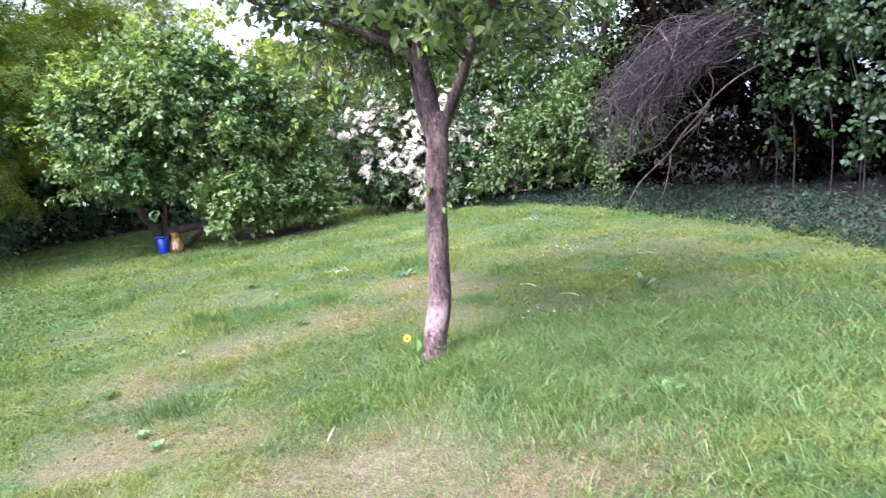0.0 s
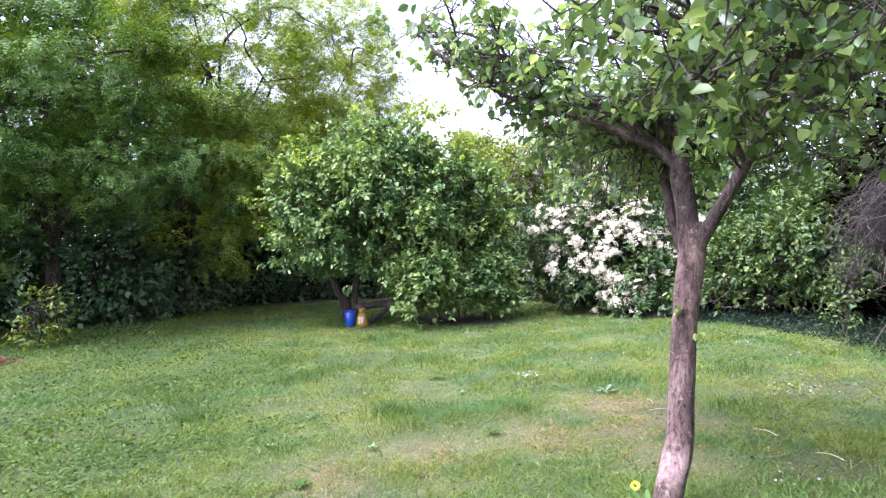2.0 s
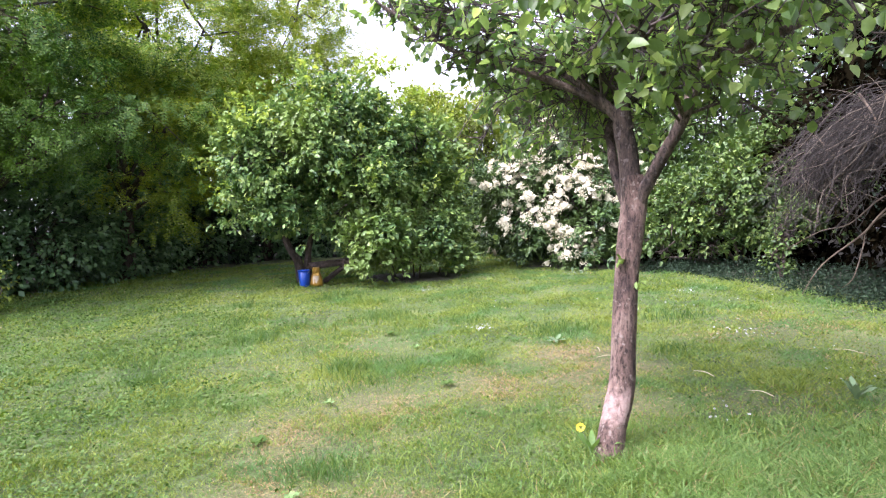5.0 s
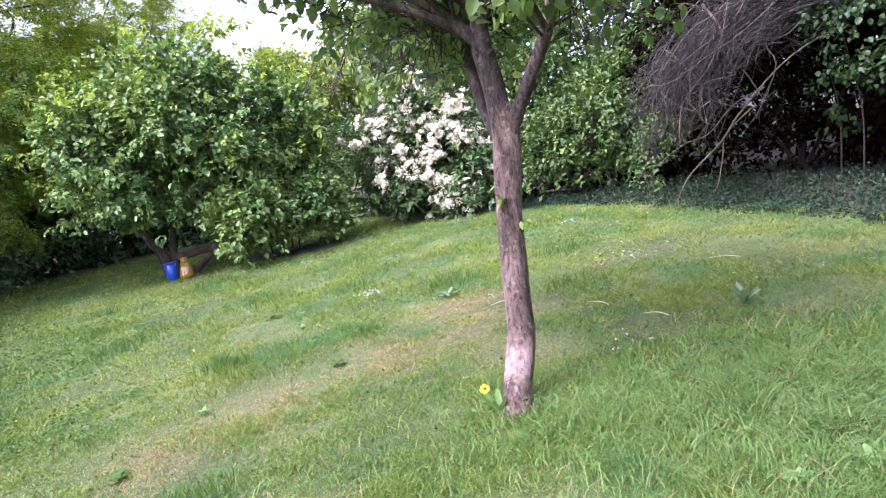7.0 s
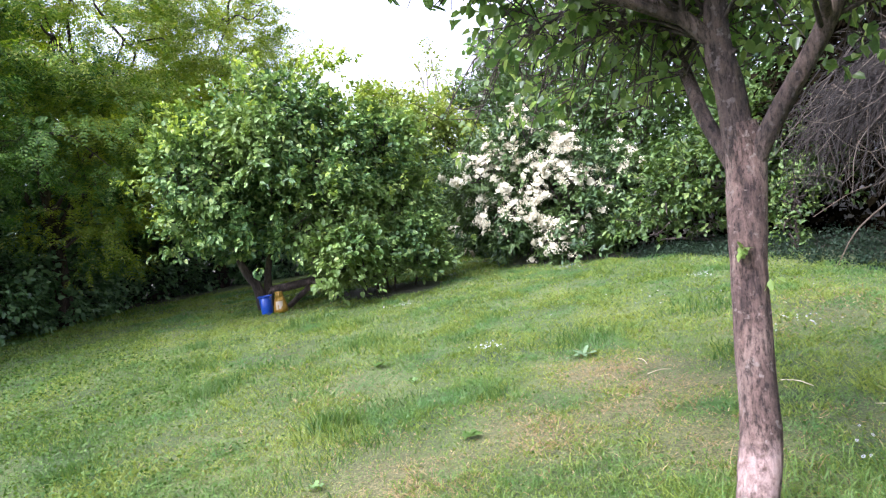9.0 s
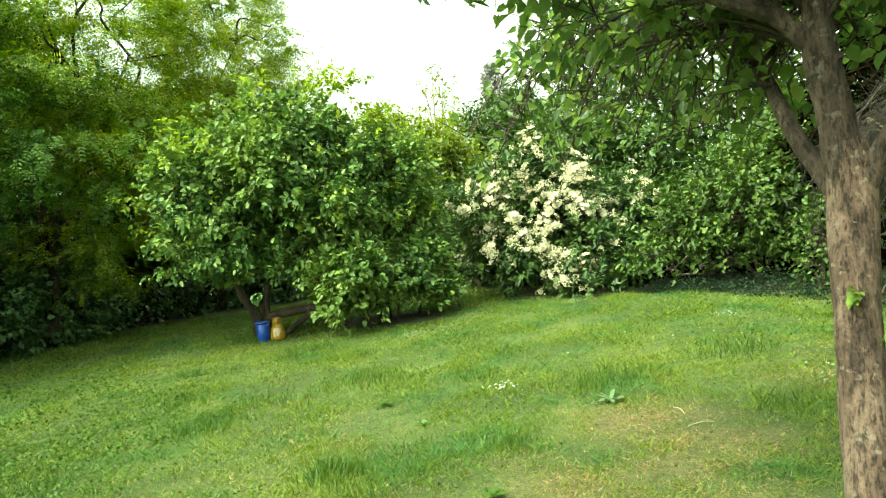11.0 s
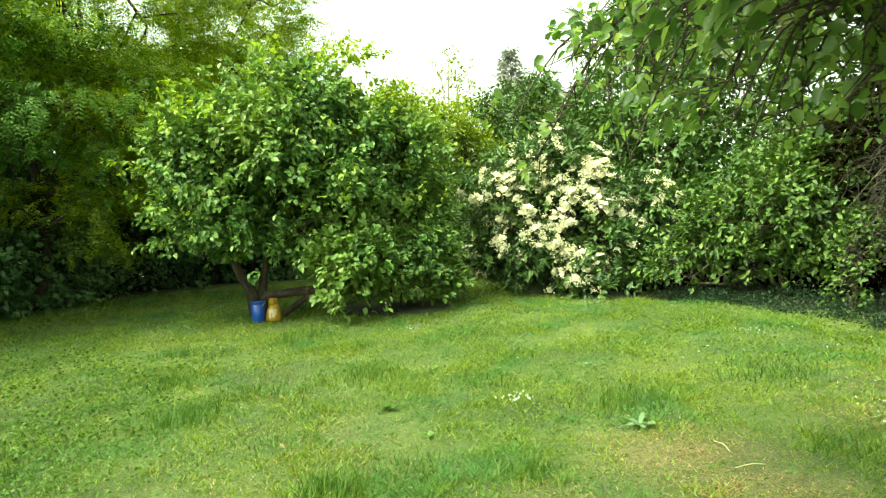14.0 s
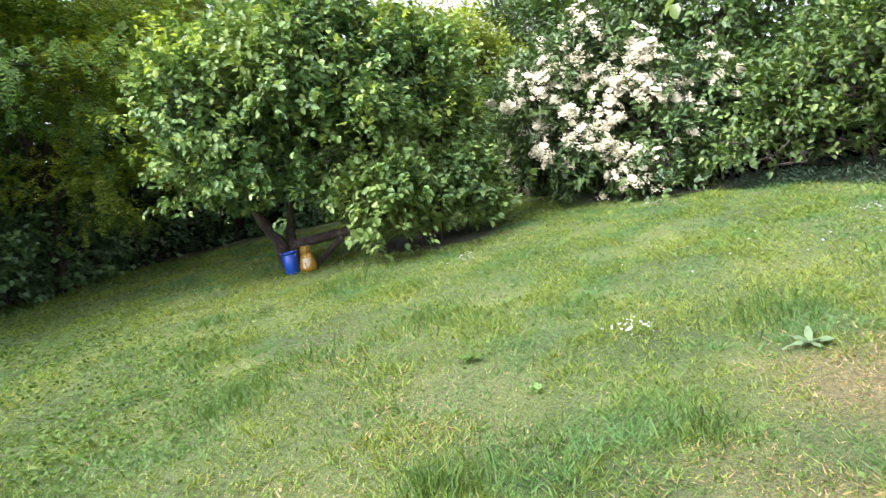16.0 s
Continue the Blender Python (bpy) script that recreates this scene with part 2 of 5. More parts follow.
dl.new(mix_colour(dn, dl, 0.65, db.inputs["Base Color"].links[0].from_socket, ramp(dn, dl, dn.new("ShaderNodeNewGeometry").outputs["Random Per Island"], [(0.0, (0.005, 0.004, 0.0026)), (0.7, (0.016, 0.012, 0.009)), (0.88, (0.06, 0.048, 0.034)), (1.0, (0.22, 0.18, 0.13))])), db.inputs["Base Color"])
M_branch = plain_material("dead_branch", (0.053, 0.038, 0.025), (0.158, 0.119, 0.081), 14, 0.9, 0.5)
M_beam_wood = bark_material("beam_wood", (0.045, 0.032, 0.025), (0.1, 0.072, 0.056), (0.17, 0.125, 0.1), 0.6)
M_straw = plain_material("straw", (0.36, 0.3, 0.18), (0.55, 0.48, 0.33), 30, 0.8)
M_pale_bark = plain_material("pale_bark", (0.2, 0.16, 0.13), (0.36, 0.3, 0.26), 12, 0.9)
M_stem = plain_material("green_stem", (0.1, 0.17, 0.05), (0.18, 0.25, 0.09), 40, 0.6)
M_blue = plain_material("blue_plastic", (0.004, 0.041, 0.274), (0.006, 0.055, 0.339), 12, 0.38, 0.05)
M_steel = plain_material("dull_steel", (0.4, 0.4, 0.4), (0.55, 0.55, 0.55), 40, 0.45)
M_steel.node_tree.nodes["Principled BSDF"].inputs["Metallic"].default_value = 0.9
M_ochre = plain_material("ochre_plastic_film", (0.205, 0.114, 0.009), (0.319, 0.190, 0.019), 9, 0.42, 0.5, 0.02)
M_print = plain_material("pale_print", (0.380, 0.304, 0.198), (0.502, 0.426, 0.319), 16, 0.5)

# the lawn's soil, thatch and dry places, with shade darkening its edges
M_ground, gn, gl, gb = node_material("lawn_ground")
att = gn.new("ShaderNodeAttribute")
att.attribute_name = "dry"
g1 = noise_tex(gn, gl, 0.8, 5)
g2 = noise_tex(gn, gl, 18, 6, 0.7)
shade_att = gn.new("ShaderNodeAttribute")
shade_att.attribute_name = "litter_shade"
green = ramp(gn, gl, g1, [(0.35, (0.046, 0.072, 0.017)), (0.5, (0.076, 0.110, 0.027)), (0.68, (0.137, 0.160, 0.046))])
soil = ramp(gn, gl, g2, [(0.3, (0.091, 0.072, 0.030)), (0.5, (0.182, 0.148, 0.065)), (0.72, (0.289, 0.236, 0.118))])
edge = gn.new("ShaderNodeMath")
edge.operation = "MULTIPLY_ADD"
edge.inputs[1].default_value, edge.inputs[2].default_value = 1.6, -0.55
gl.new(g2, edge.inputs[0])
plus = gn.new("ShaderNodeMath")
plus.operation = "MULTIPLY_ADD"
plus.use_clamp = True
gl.new(att.outputs["Fac"], plus.inputs[0])
plus.inputs[1].default_value = 1.2
gl.new(edge.outputs[0], plus.inputs[2])
gate = gn.new("ShaderNodeMath")
gate.operation = "MULTIPLY"
gl.new(plus.outputs[0], gate.inputs[0])
gl.new(att.outputs["Fac"], gate.inputs[1])
gcol = mix_colour(gn, gl, maths(gn, gl, "MULTIPLY", gate.outputs[0], 0.85), green, soil)
gcol = mix_colour(gn, gl, 0.6, gcol, ramp(gn, gl, noise_tex(gn, gl, 70, 4, 0.7), [(0.36, (0.06, 0.06, 0.06)), (0.66, (0.95, 0.95, 0.95))]), "OVERLAY")
# leaf litter and shade under bushes and trees, painted as dark brown
gcol = mix_colour(gn, gl, shade_att.outputs["Fac"], gcol, ramp(gn, gl, g2, [(0.3, (0.018, 0.016, 0.008)), (0.7, (0.055, 0.046, 0.025))]))
gl.new(gcol, gb.inputs["Base Color"])
gb.inputs["Roughness"].default_value = 0.95
bump(gn, gl, gb, noise_tex(gn, gl, 45, 6, 0.7), 0.9, 0.03)


# ---- building blocks ----
def ground_z(x, y):
    """The lawn is level at first and rises gently towards the bushes."""
    u = -0.75 * np.asarray(x, float) + 0.66 * np.asarray(y, float)
    rise = 0.026 * np.log1p(np.exp(np.clip(u - 7, -60, 40)))
    rough = 0.018 * np.sin(1.7 * np.asarray(x) + 0.6) * np.sin(1.3 * np.asarray(y)) + 0.012 * np.sin(4.1 * np.asarray(x) + 2.2 * np.asarray(y))
    return 0.05 + 0.5 * np.tanh(rise / 0.5) + rough


def gz(x, y):
    return float(ground_z(x, y))


def mesh_of(name, verts, faces, material):
    """A mesh from arrays; faces all have the same number of corners."""
    me = bpy.data.meshes.new(name)
    verts, faces = np.asarray(verts, np.float32), np.asarray(faces, np.int32)
    k = faces.shape[1]
    me.vertices.add(len(verts))
    me.vertices.foreach_set("co", verts.ravel())
    me.loops.add(faces.size)
    me.loops.foreach_set("vertex_index", faces.ravel())
    me.polygons.add(len(faces))
    me.polygons.foreach_set("loop_start", np.arange(0, faces.size, k, dtype=np.int32))
    me.update(calc_edges=True)
    me.materials.append(material)
    return me


def smooth(me):
    me.polygons.foreach_set("use_smooth", np.ones(len(me.polygons), bool))
    return me


def thing(name, x, y, z, label, category, group="", kind=""):
    e = new(name)
    e.empty_display_size = 0.1
    e.location = (x, y, z)
    return tagged(e, label, category, group, kind)


def child(name, me, parent, label="", kind=""):
    """Links a mesh, given in world metres, as a part of a thing."""
    ob = new(name, me)
    ob.parent = parent
    base = parent.location if parent.parent is None else parent.parent.location + parent.location
    ob.matrix_parent_inverse = Matrix.Translation(-Vector(base))
    return tagged(ob, label, kind=kind)


def part(name, bm, material, parent, label=""):
    """Links a bmesh, given in the parent's own space, as one part."""
    me = bpy.data.meshes.new(name)
    bm.to_mesh(me)
    bm.free()
    me.materials.append(material)
    ob = new(name, me)
    ob.parent = parent
    return tagged(ob, label)


def unit(a):
    return a / np.maximum(np.linalg.norm(a, axis=-1, keepdims=True), 1e-9)


def spline(points, steps):
    """A smooth line through a few points."""
    p = np.asarray(points, float)
    if len(p) == 2:
        return p[0] + (p[1] - p[0]) * np.linspace(0, 1, steps + 1)[:, None]
    e = np.vstack([2 * p[0] - p[1], p, 2 * p[-1] - p[-2]])
    out = []
    for i in range(1, len(e) - 2):
        for t in np.linspace(0, 1, steps, endpoint=False):
            out.append(0.5 * (2 * e[i] + (e[i + 1] - e[i - 1]) * t + (2 * e[i - 1] - 5 * e[i] + 4 * e[i + 1] - e[i + 2]) * t ** 2 + (3 * e[i] - e[i - 1] - 3 * e[i + 1] + e[i + 2]) * t ** 3))
    return np.array(out + [p[-1]])


def tube(line, radii, sides=8, lumps=0.0, rng=None):
    """Verts and quads of a tapered tube along a line."""
    line = np.asarray(line, float)
    n = len(line)
    radii = np.interp(np.linspace(0, 1, n), np.linspace(0, 1, len(radii)), radii)
    tan = unit(np.gradient(line, axis=0))
    ref = np.where(np.abs(tan[:, 2:3]) > 0.9, [[1.0, 0, 0]], [[0, 0, 1.0]])
    a = unit(np.cross(tan, ref))
    for i in range(1, n):
        a[i] = a[i - 1] - tan[i] * np.dot(a[i - 1], tan[i])
        a[i] /= max(np.linalg.norm(a[i]), 1e-9)
    b = np.cross(tan, a)
    ang = np.linspace(0, 2 * np.pi, sides, endpoint=False)
    r = np.repeat(radii[:, None], sides, 1)
    if lumps:
        ph = rng.uniform(0, 6.28, 4)
        h = np.linspace(0, n * 0.35, n)[:, None]
        r = r * (1 + lumps * (np.sin(2 * ang + ph[0] + h) + 0.6 * np.sin(3 * ang + ph[1] - 1.7 * h) + 0.5 * np.sin(h * 2.3 + ph[2])) + rng.normal(0, lumps * 0.35, r.shape))
    v = line[:, None] + r[..., None] * (np.cos(ang)[None, :, None] * a[:, None] + np.sin(ang)[None, :, None] * b[:, None])
    i, j = np.meshgrid(np.arange(n - 1), np.arange(sides), indexing="ij")
    k = (j + 1) % sides
    f = np.stack([i * sides + j, i * sides + k, (i + 1) * sides + k, (i + 1) * sides + j], -1).reshape(-1, 4)
    return v.reshape(-1, 3), f


def joined(pieces):
    vs, fs, o = [], [], 0
    for v, f in pieces:
        vs.append(v)
        fs.append(f + o)
        o += len(v)
    return np.vstack(vs), np.vstack(fs)


def leaves(p, d, n, length, width, full=True, fold=0.18, curl=0.15):
    """Leaf blades from their foot p, way d and upper side n: folded along the rib and curled at the tip."""
    d = unit(d)
    s = unit(np.cross(d, n))
    n = np.cross(s, d)
    L, W = np.asarray(length).reshape(-1, 1), np.asarray(width).reshape(-1, 1)
    if full:
        v = np.stack([p, p + d * L * 0.3 + s * W * 0.5 + n * W * fold, p + d * L * 0.68 + s * W * 0.42 + n * (W * fold - L * curl * 0.4),
                      p + d * L - n * L * curl, p + d * L * 0.68 - s * W * 0.42 + n * (W * fold - L * curl * 0.4), p + d * L * 0.3 - s * W * 0.5 + n * W * fold], 1)
        f = np.array([[0, 3, 2, 1], [0, 5, 4, 3]])
    else:
        v = np.stack([p, p + d * L * 0.45 + s * W * 0.5 + n * W * fold, p + d * L - n * L * curl, p + d * L * 0.45 - s * W * 0.5 + n * W * fold], 1)
        f = np.array([[0, 2, 1], [0, 3, 2]])
    m = len(p)
    f = (f[None] + (np.arange(m) * v.shape[1])[:, None, None]).reshape(-1, f.shape[1])
    return v.reshape(-1, 3), f


def crown_points(lobes, count, rng, shell=0.13, floor=None):
    """Places over the outside of a heap of rounded lobes, with the way out from each; uneven, with some deeper in."""
    lobes = np.asarray(lobes, float)
    area = (lobes[:, 3] * lobes[:, 4] + lobes[:, 4] * lobes[:, 5] + lobes[:, 3] * lobes[:, 5])
    which = rng.choice(len(lobes), int(count * 2.4), p=area / area.sum())
    w = unit(rng.normal(size=(len(which), 3)))
    c, r = lobes[which, :3], lobes[which, 3:6]
    wobble = 1 + 0.13 * np.sin(w[:, 0] * 5 + which) * np.sin(w[:, 1] * 4 + 2 * which) + 0.09 * np.sin(w[:, 2] * 9 + w[:, 0] * 7 + which)
    depth = wobble * (1 - np.abs(rng.normal(0, shell, len(which)))) * np.where(rng.random(len(which)) < 0.16, rng.uniform(0.35, 0.9, len(which)), 1)
    p = c + w * r * depth[:, None]
    inside = np.zeros(len(p), bool)
    for k, lobe in enumerate(lobes):
        q = np.linalg.norm((p - lobe[:3]) / lobe[3:6], axis=1)
        inside |= (q < 0.72) & (which != k)
    keep = ~inside | (rng.random(len(p)) < 0.12)
    hollow = np.sin(4.3 * p[:, 0] + 1.7 * np.sin(2.1 * p[:, 2])) * np.sin(4.1 * p[:, 1] + 1.3 * np.sin(2.7 * p[:, 0])) + 0.8 * np.sin(5.2 * p[:, 2] + 1.1 * p[:, 0] - 0.7 * p[:, 1])
    keep &= (hollow > -0.55) | (rng.random(len(p)) < 0.25)
    if floor is not None:
        keep &= p[:, 2] > ground_z(p[:, 0], p[:, 1]) + floor
    p, w = p[keep][:count], unit(w[keep] / r[keep])[:count]
    return p, w


def crown(lobes, clumps, per, spread, size, rng, droop=0.35, full=True, ratio=0.6, shell=0.13, floor=0.1, bough=0.0, on_bough=24, lift=0.7):
    """Leaves in clumps over a heap of lobes; with bough, gathered on rounded boughs of that width with dark gaps between."""
    p, w = crown_points(lobes, clumps, rng, shell, floor)
    if bough:
        inner = rng.random(len(p)) < 0.22
        pin, win = p[inner] - w[inner] * bough * 0.8, w[inner]
        c, ax = crown_points(lobes, max(4, int(clumps * 0.8 / on_bough)), rng, 0.05, floor)
        ax = unit(ax * 0.85 + [0, 0, 0.55] + rng.normal(0, 0.2, ax.shape))
        at = np.repeat(np.arange(len(c)), rng.integers(int(on_bough * 0.6), int(on_bough * 1.4), len(c)))
        t1 = unit(np.cross(ax, [0.3, 0.1, 1.0]))
        t2 = np.cross(ax, t1)
        wide = bough * rng.uniform(0.6, 1.35, len(c))[at][:, None]
        o = np.clip(rng.normal(0, 1, (len(at), 2)), -2.2, 2.2)
        flat = t1[at] * o[:, :1] + t2[at] * o[:, 1:]
        pb = c[at] + flat * wide - ax[at] * wide * 0.3 * np.sum(o ** 2, 1, keepdims=True) + rng.normal(0, 0.035, flat.shape)
        wb = unit(ax[at] + 0.7 * flat)
        ok = pb[:, 2] > ground_z(pb[:, 0], pb[:, 1]) + floor
        p, w = np.vstack([pb[ok], pin]), np.vstack([wb[ok], win])
    m = len(p)
    per = rng.integers(max(2, int(per * 0.6)), int(per * 1.4) + 1, m)
    idx = np.repeat(np.arange(m), per)
    twig = unit(w + rng.normal(0, 0.5, (m, 3)) + [0, 0, 0.1])[idx]
    along = rng.uniform(-1, 1, (len(idx), 1)) * spread
    foot = p[idx] + twig * along + rng.normal(0, spread * 0.38, (len(idx), 3))
    d = unit(w[idx] * 0.55 + twig * 0.3 + rng.normal(0, 0.55, foot.shape) - [0, 0, droop])
    n = unit((w * 0.75 + rng.normal(0, 0.35, (m, 3)) + [0, 0, lift])[idx] + rng.normal(0, 0.3, foot.shape))
    L = size * rng.uniform(0.6, 1.3, len(foot))
    return leaves(foot, d, n, L, L * ratio * rng.uniform(0.8, 1.2, len(foot)), full)


def shoots(starts, ways, length, per, size, rng, droop=0.2, ratio=0.6, full=True):
    """Leafy shoots that stand out beyond a crown."""
    m = len(starts)
    idx = np.repeat(np.arange(m), per)
    t = np.tile(np.linspace(0.05, 1, per), m)[:, None]
    ln = (np.asarray(length) * np.ones(m))[idx][:, None]
    foot = starts[idx] + ways[idx] * t * ln - np.array([0, 0, 1]) * (t ** 2) * ln * 0.25 + rng.normal(0, 0.02, (len(idx), 3))
    d = unit(ways[idx] * 0.5 + rng.normal(0, 0.6, foot.shape) - [0, 0, droop])
    n = unit(rng.normal(0, 0.35, foot.shape) + [0, 0, 1.0])
    L = size * rng.uniform(0.6, 1.25, len(foot)) * (1.15 - 0.4 * t[:, 0])
    return leaves(foot, d, n, L, L * ratio, full)


def fronds(p, w, size, rng, pairs=5, droop=0.5):
    """Feathered leaves: narrow leaflets in pairs along a drooping rib."""
    m = len(p)
    d = unit(w * 0.7 + rng.normal(0, 0.5, p.shape) - [0, 0, droop])
    n = unit(rng.normal(0, 0.3, p.shape) + w * 0.35 + [0, 0, 1.0])
    s = unit(np.cross(d, n))
    n = np.cross(s, d)
    L = (size * rng.uniform(0.7, 1.25, m))[:, None]
    out = []
    for k in range(pairs):
        t = (k + 0.6) / pairs
        foot = p + d * L * t - np.array([0, 0, 1]) * L * t * t * 0.3
        for side in (1, -1):
            ld = unit(s * side + d * 0.45 - [0, 0, 0.25])
            ll = L[:, 0] * 0.4 * (1.1 - 0.45 * t)
            out.append(leaves(foot, ld, n, ll, ll * 0.46, False, 0.05, 0.1))
    return joined(out)


def limb_lines(base, targets, rng, bend=0.18):
    """Lines from a foot to several places, bent a little."""
    out = []
    for t in targets:
        a, b = np.asarray(base, float), np.asarray(t, float)
        ln = np.linalg.norm(b - a)
        mid1 = a + (b - a) * 0.35 + rng.normal(0, bend * ln * 0.35, 3) + [0, 0, 0.08 * ln]
        mid2 = a + (b - a) * 0.7 + rng.normal(0, bend * ln * 0.35, 3) + [0, 0, 0.06 * ln]
        out.append(spline([a, mid1, mid2, b], 5))
    return out


def inner_twigs(lobes, count, rng):
    """Fine bare twigs put inside a crown to block light and darken its gaps."""
    lobes = np.asarray(lobes, float)
    which = rng.choice(len(lobes), count, p=lobes[:, 3] ** 2 / np.sum(lobes[:, 3] ** 2))
    out = []
    for k in which:
        a = lobes[k, :3] + rng.normal(0, 0.25, 3) * lobes[k, 3:6]
        b = a + np.clip(rng.normal(0, 0.26, 3), -0.4, 0.4) * lobes[k, 3:6]
        if min(a[2], b[2]) > gz(a[0], a[1]) + 0.35:
            out.append(tube(spline([a, (a + b) / 2 + rng.normal(0, 0.06, 3), b], 2), (0.016, 0.012, 0.006), 3))
    return joined(out)


def tree_of(name, x, y, label, category, bark, trunks, limbs, crown_mesh_data, leaf_mat, rng, group="", leaf_name="crown"):
    """A tree or bush: each trunk and limb a part, the leaves one part."""
    e = thing(name, x, y, gz(x, y), label, category, group)
    for line, r in trunks:
        v, f = tube(line, r, 10, 0.06, rng)
        child("trunk", smooth(mesh_of("trunk", v, f, bark)), e)
    for line, r in limbs:
        v, f = tube(line, r, 6, 0.05, rng)
        child("limb", smooth(mesh_of("limb", v, f, bark)), e)
    v, f = crown_mesh_data
    child(leaf_name, mesh_of(leaf_name, v, f, leaf_mat), e, kind="stuff")
    return e


# ---- the ground: one sheet to the horizon, finer where the lawn is ----
DRY = [(-1.7, 2.4, 0.75, 1.0), (-0.85, 2.55, 0.6, 1.0), (-3.4, 2.45, 0.7, 0.9), (-4.15, 4.3, 0.8, 0.75), (-3.5, 5.15, 0.75, 0.8), (-4.2, 3.35, 0.6, 0.8),
       (-3.35, 6.5, 0.72, 1.0), (-2.85, 6.15, 0.62, 0.95), (-3.0, 5.6, 0.5, 0.8), (-1.4, 8.7, 1.3, 0.45), (-0.3, 7.6, 1.1, 0.35), (-1.3, 5.5, 0.6, 0.4), (-0.2, 5.6, 0.7, 0.35), (-2.4, 5.1, 0.6, 0.7),
       (-5.9, 5.9, 0.9, 0.35), (-7.6, 6.9, 0.9, 0.35), (-6.2, 4.6, 0.7, 0.3), (-2.1, 7.9, 0.6, 0.5), (-0.4, 3.4, 0.7, 0.45), (-0.6, 2.95, 0.4, 1.0), (-2.8, 2.7, 0.4, 0.9)]


def dryness(x, y):
    x, y = np.asarray(x, float), np.asarray(y, float)
    out = np.zeros(x.shape)
    wob = 0.22 * np.sin(5.3 * x + 1.1) * np.sin(4.7 * y + 0.4) + 0.16 * np.sin(11 * x - 3 * y) * np.sin(9 * y + 5 * x)
    for cx, cy, r, s in DRY:
        q = np.hypot((x - cx), (y - cy) * 1.15) / r + wob
        out = np.maximum(out, 0.92 * s * np.clip((1.35 - q) / 1.2, 0, 1))
    return out


ax = np.unique(np.concatenate([[-900, -400, -200, -100, -60, -40, -30], np.arange(-24, 6.01, 0.2), [9, 14, 22, 40, 80, 160, 350, 900]]))
ay = np.unique(np.concatenate([[-900, -350, -150, -70, -30, -15, -8, -4], np.arange(-2, 20.01, 0.2), [24, 30, 45, 80, 160, 350, 900]]))
gx, gy = np.meshgrid(ax, ay, indexing="ij")
gv = np.stack([gx, gy, ground_z(gx, gy)], -1).reshape(-1, 3)
ii, jj = np.meshgrid(np.arange(len(ax) - 1), np.arange(len(ay) - 1), indexing="ij")
q = ii * len(ay) + jj
gf = np.stack([q, q + len(ay), q + len(ay) + 1, q + 1], -1).reshape(-1, 4)
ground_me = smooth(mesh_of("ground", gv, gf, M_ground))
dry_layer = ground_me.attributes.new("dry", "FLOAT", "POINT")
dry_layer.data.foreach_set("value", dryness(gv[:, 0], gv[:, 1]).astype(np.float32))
# where the ground is darkened: under the bush and along the wooded edges
litter_shade = np.clip(np.interp(gv[:, 1], [2, 5.5, 7.8, 9.8, 11.2, 13.0, 13.8, 14.5, 19], [4.0, 2.4, 1.2, 0.0, -1.0, -2.2, -3.8, -8.0, -9.8]), -99, 99)
litter_shade = np.clip((gv[:, 0] - litter_shade) / 0.8, 0, 1) + np.clip((-17.6 - gv[:, 0]) / 2.0, 0, 1) + np.clip((gv[:, 1] - 17.2) / 0.8, 0, 1)
litter_shade = np.maximum(litter_shade, 0.95 * np.clip(1.6 - np.hypot((gv[:, 0] + 9.85) / 1.35, (gv[:, 1] - 12.0) / 0.95), 0, 1))
litter_shade_layer = ground_me.attributes.new("litter_shade", "FLOAT", "POINT")
litter_shade_layer.data.foreach_set("value", np.clip(litter_shade, 0, 1).astype(np.float32))
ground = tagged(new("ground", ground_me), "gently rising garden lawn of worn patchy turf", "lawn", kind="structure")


# ---- the pear tree ----
rng = np.random.default_rng(3)
pear = thing("pear_tree", -2.0, 3.97, gz(-2.0, 3.97), "young pear tree with a scarred pinkish-grey trunk forking into three limbs", "tree")
trunk_line = spline([(-2.07, 3.95, 0.02), (-2.06, 4.02, 0.2), (-2.025, 4.12, 0.45), (-2.005, 4.18, 0.85), (-1.985, 4.24, 1.27), (-1.955, 4.32, 1.6), (-1.96, 4.32, 1.8)], 6)
v, f = tube(trunk_line, [0.105, 0.085, 0.082, 0.08, 0.079, 0.076, 0.078, 0.085, 0.07], 18, 0.035, rng)
pear_trunk = child("trunk", smooth(mesh_of("trunk", v, f, M_pear_trunk)), pear, "pinkish-grey bark, worn to pale bare wood low down")
main_line = spline([(-1.965, 4.32, 1.62), (-1.98, 4.31, 1.95), (-2.0, 4.3, 2.2), (-1.95, 4.36, 2.6), (-1.85, 4.42, 3.2), (-1.9, 4.4, 3.9)], 6)
right_line = spline([(-1.955, 4.31, 1.58), (-1.8, 4.27, 1.82), (-1.62, 4.21, 2.08), (-1.5, 4.17, 2.35), (-1.25, 4.05, 2.75), (-1.0, 4.0, 3.3)], 6)
back_line = spline([(-1.985, 4.3, 1.58), (-2.1, 4.41, 1.84), (-2.16, 4.53, 2.04), (-2.25, 4.69, 2.28), (-2.37, 4.89, 2.45), (-2.61, 5.17, 2.59), (-2.89, 5.43, 2.69), (-3.35, 5.9, 2.74)], 5)
left_line = spline([(-1.96, 4.3, 2.08), (-2.12, 4.28, 2.29), (-2.35, 4.25, 2.5), (-2.75, 4.15, 2.8), (-3.3, 4.1, 3.1)], 6)
near_line = spline([(-1.52, 4.18, 2.3), (-1.3, 3.85, 2.5), (-1.1, 3.4, 2.65), (-0.9, 2.95, 2.85)], 6)
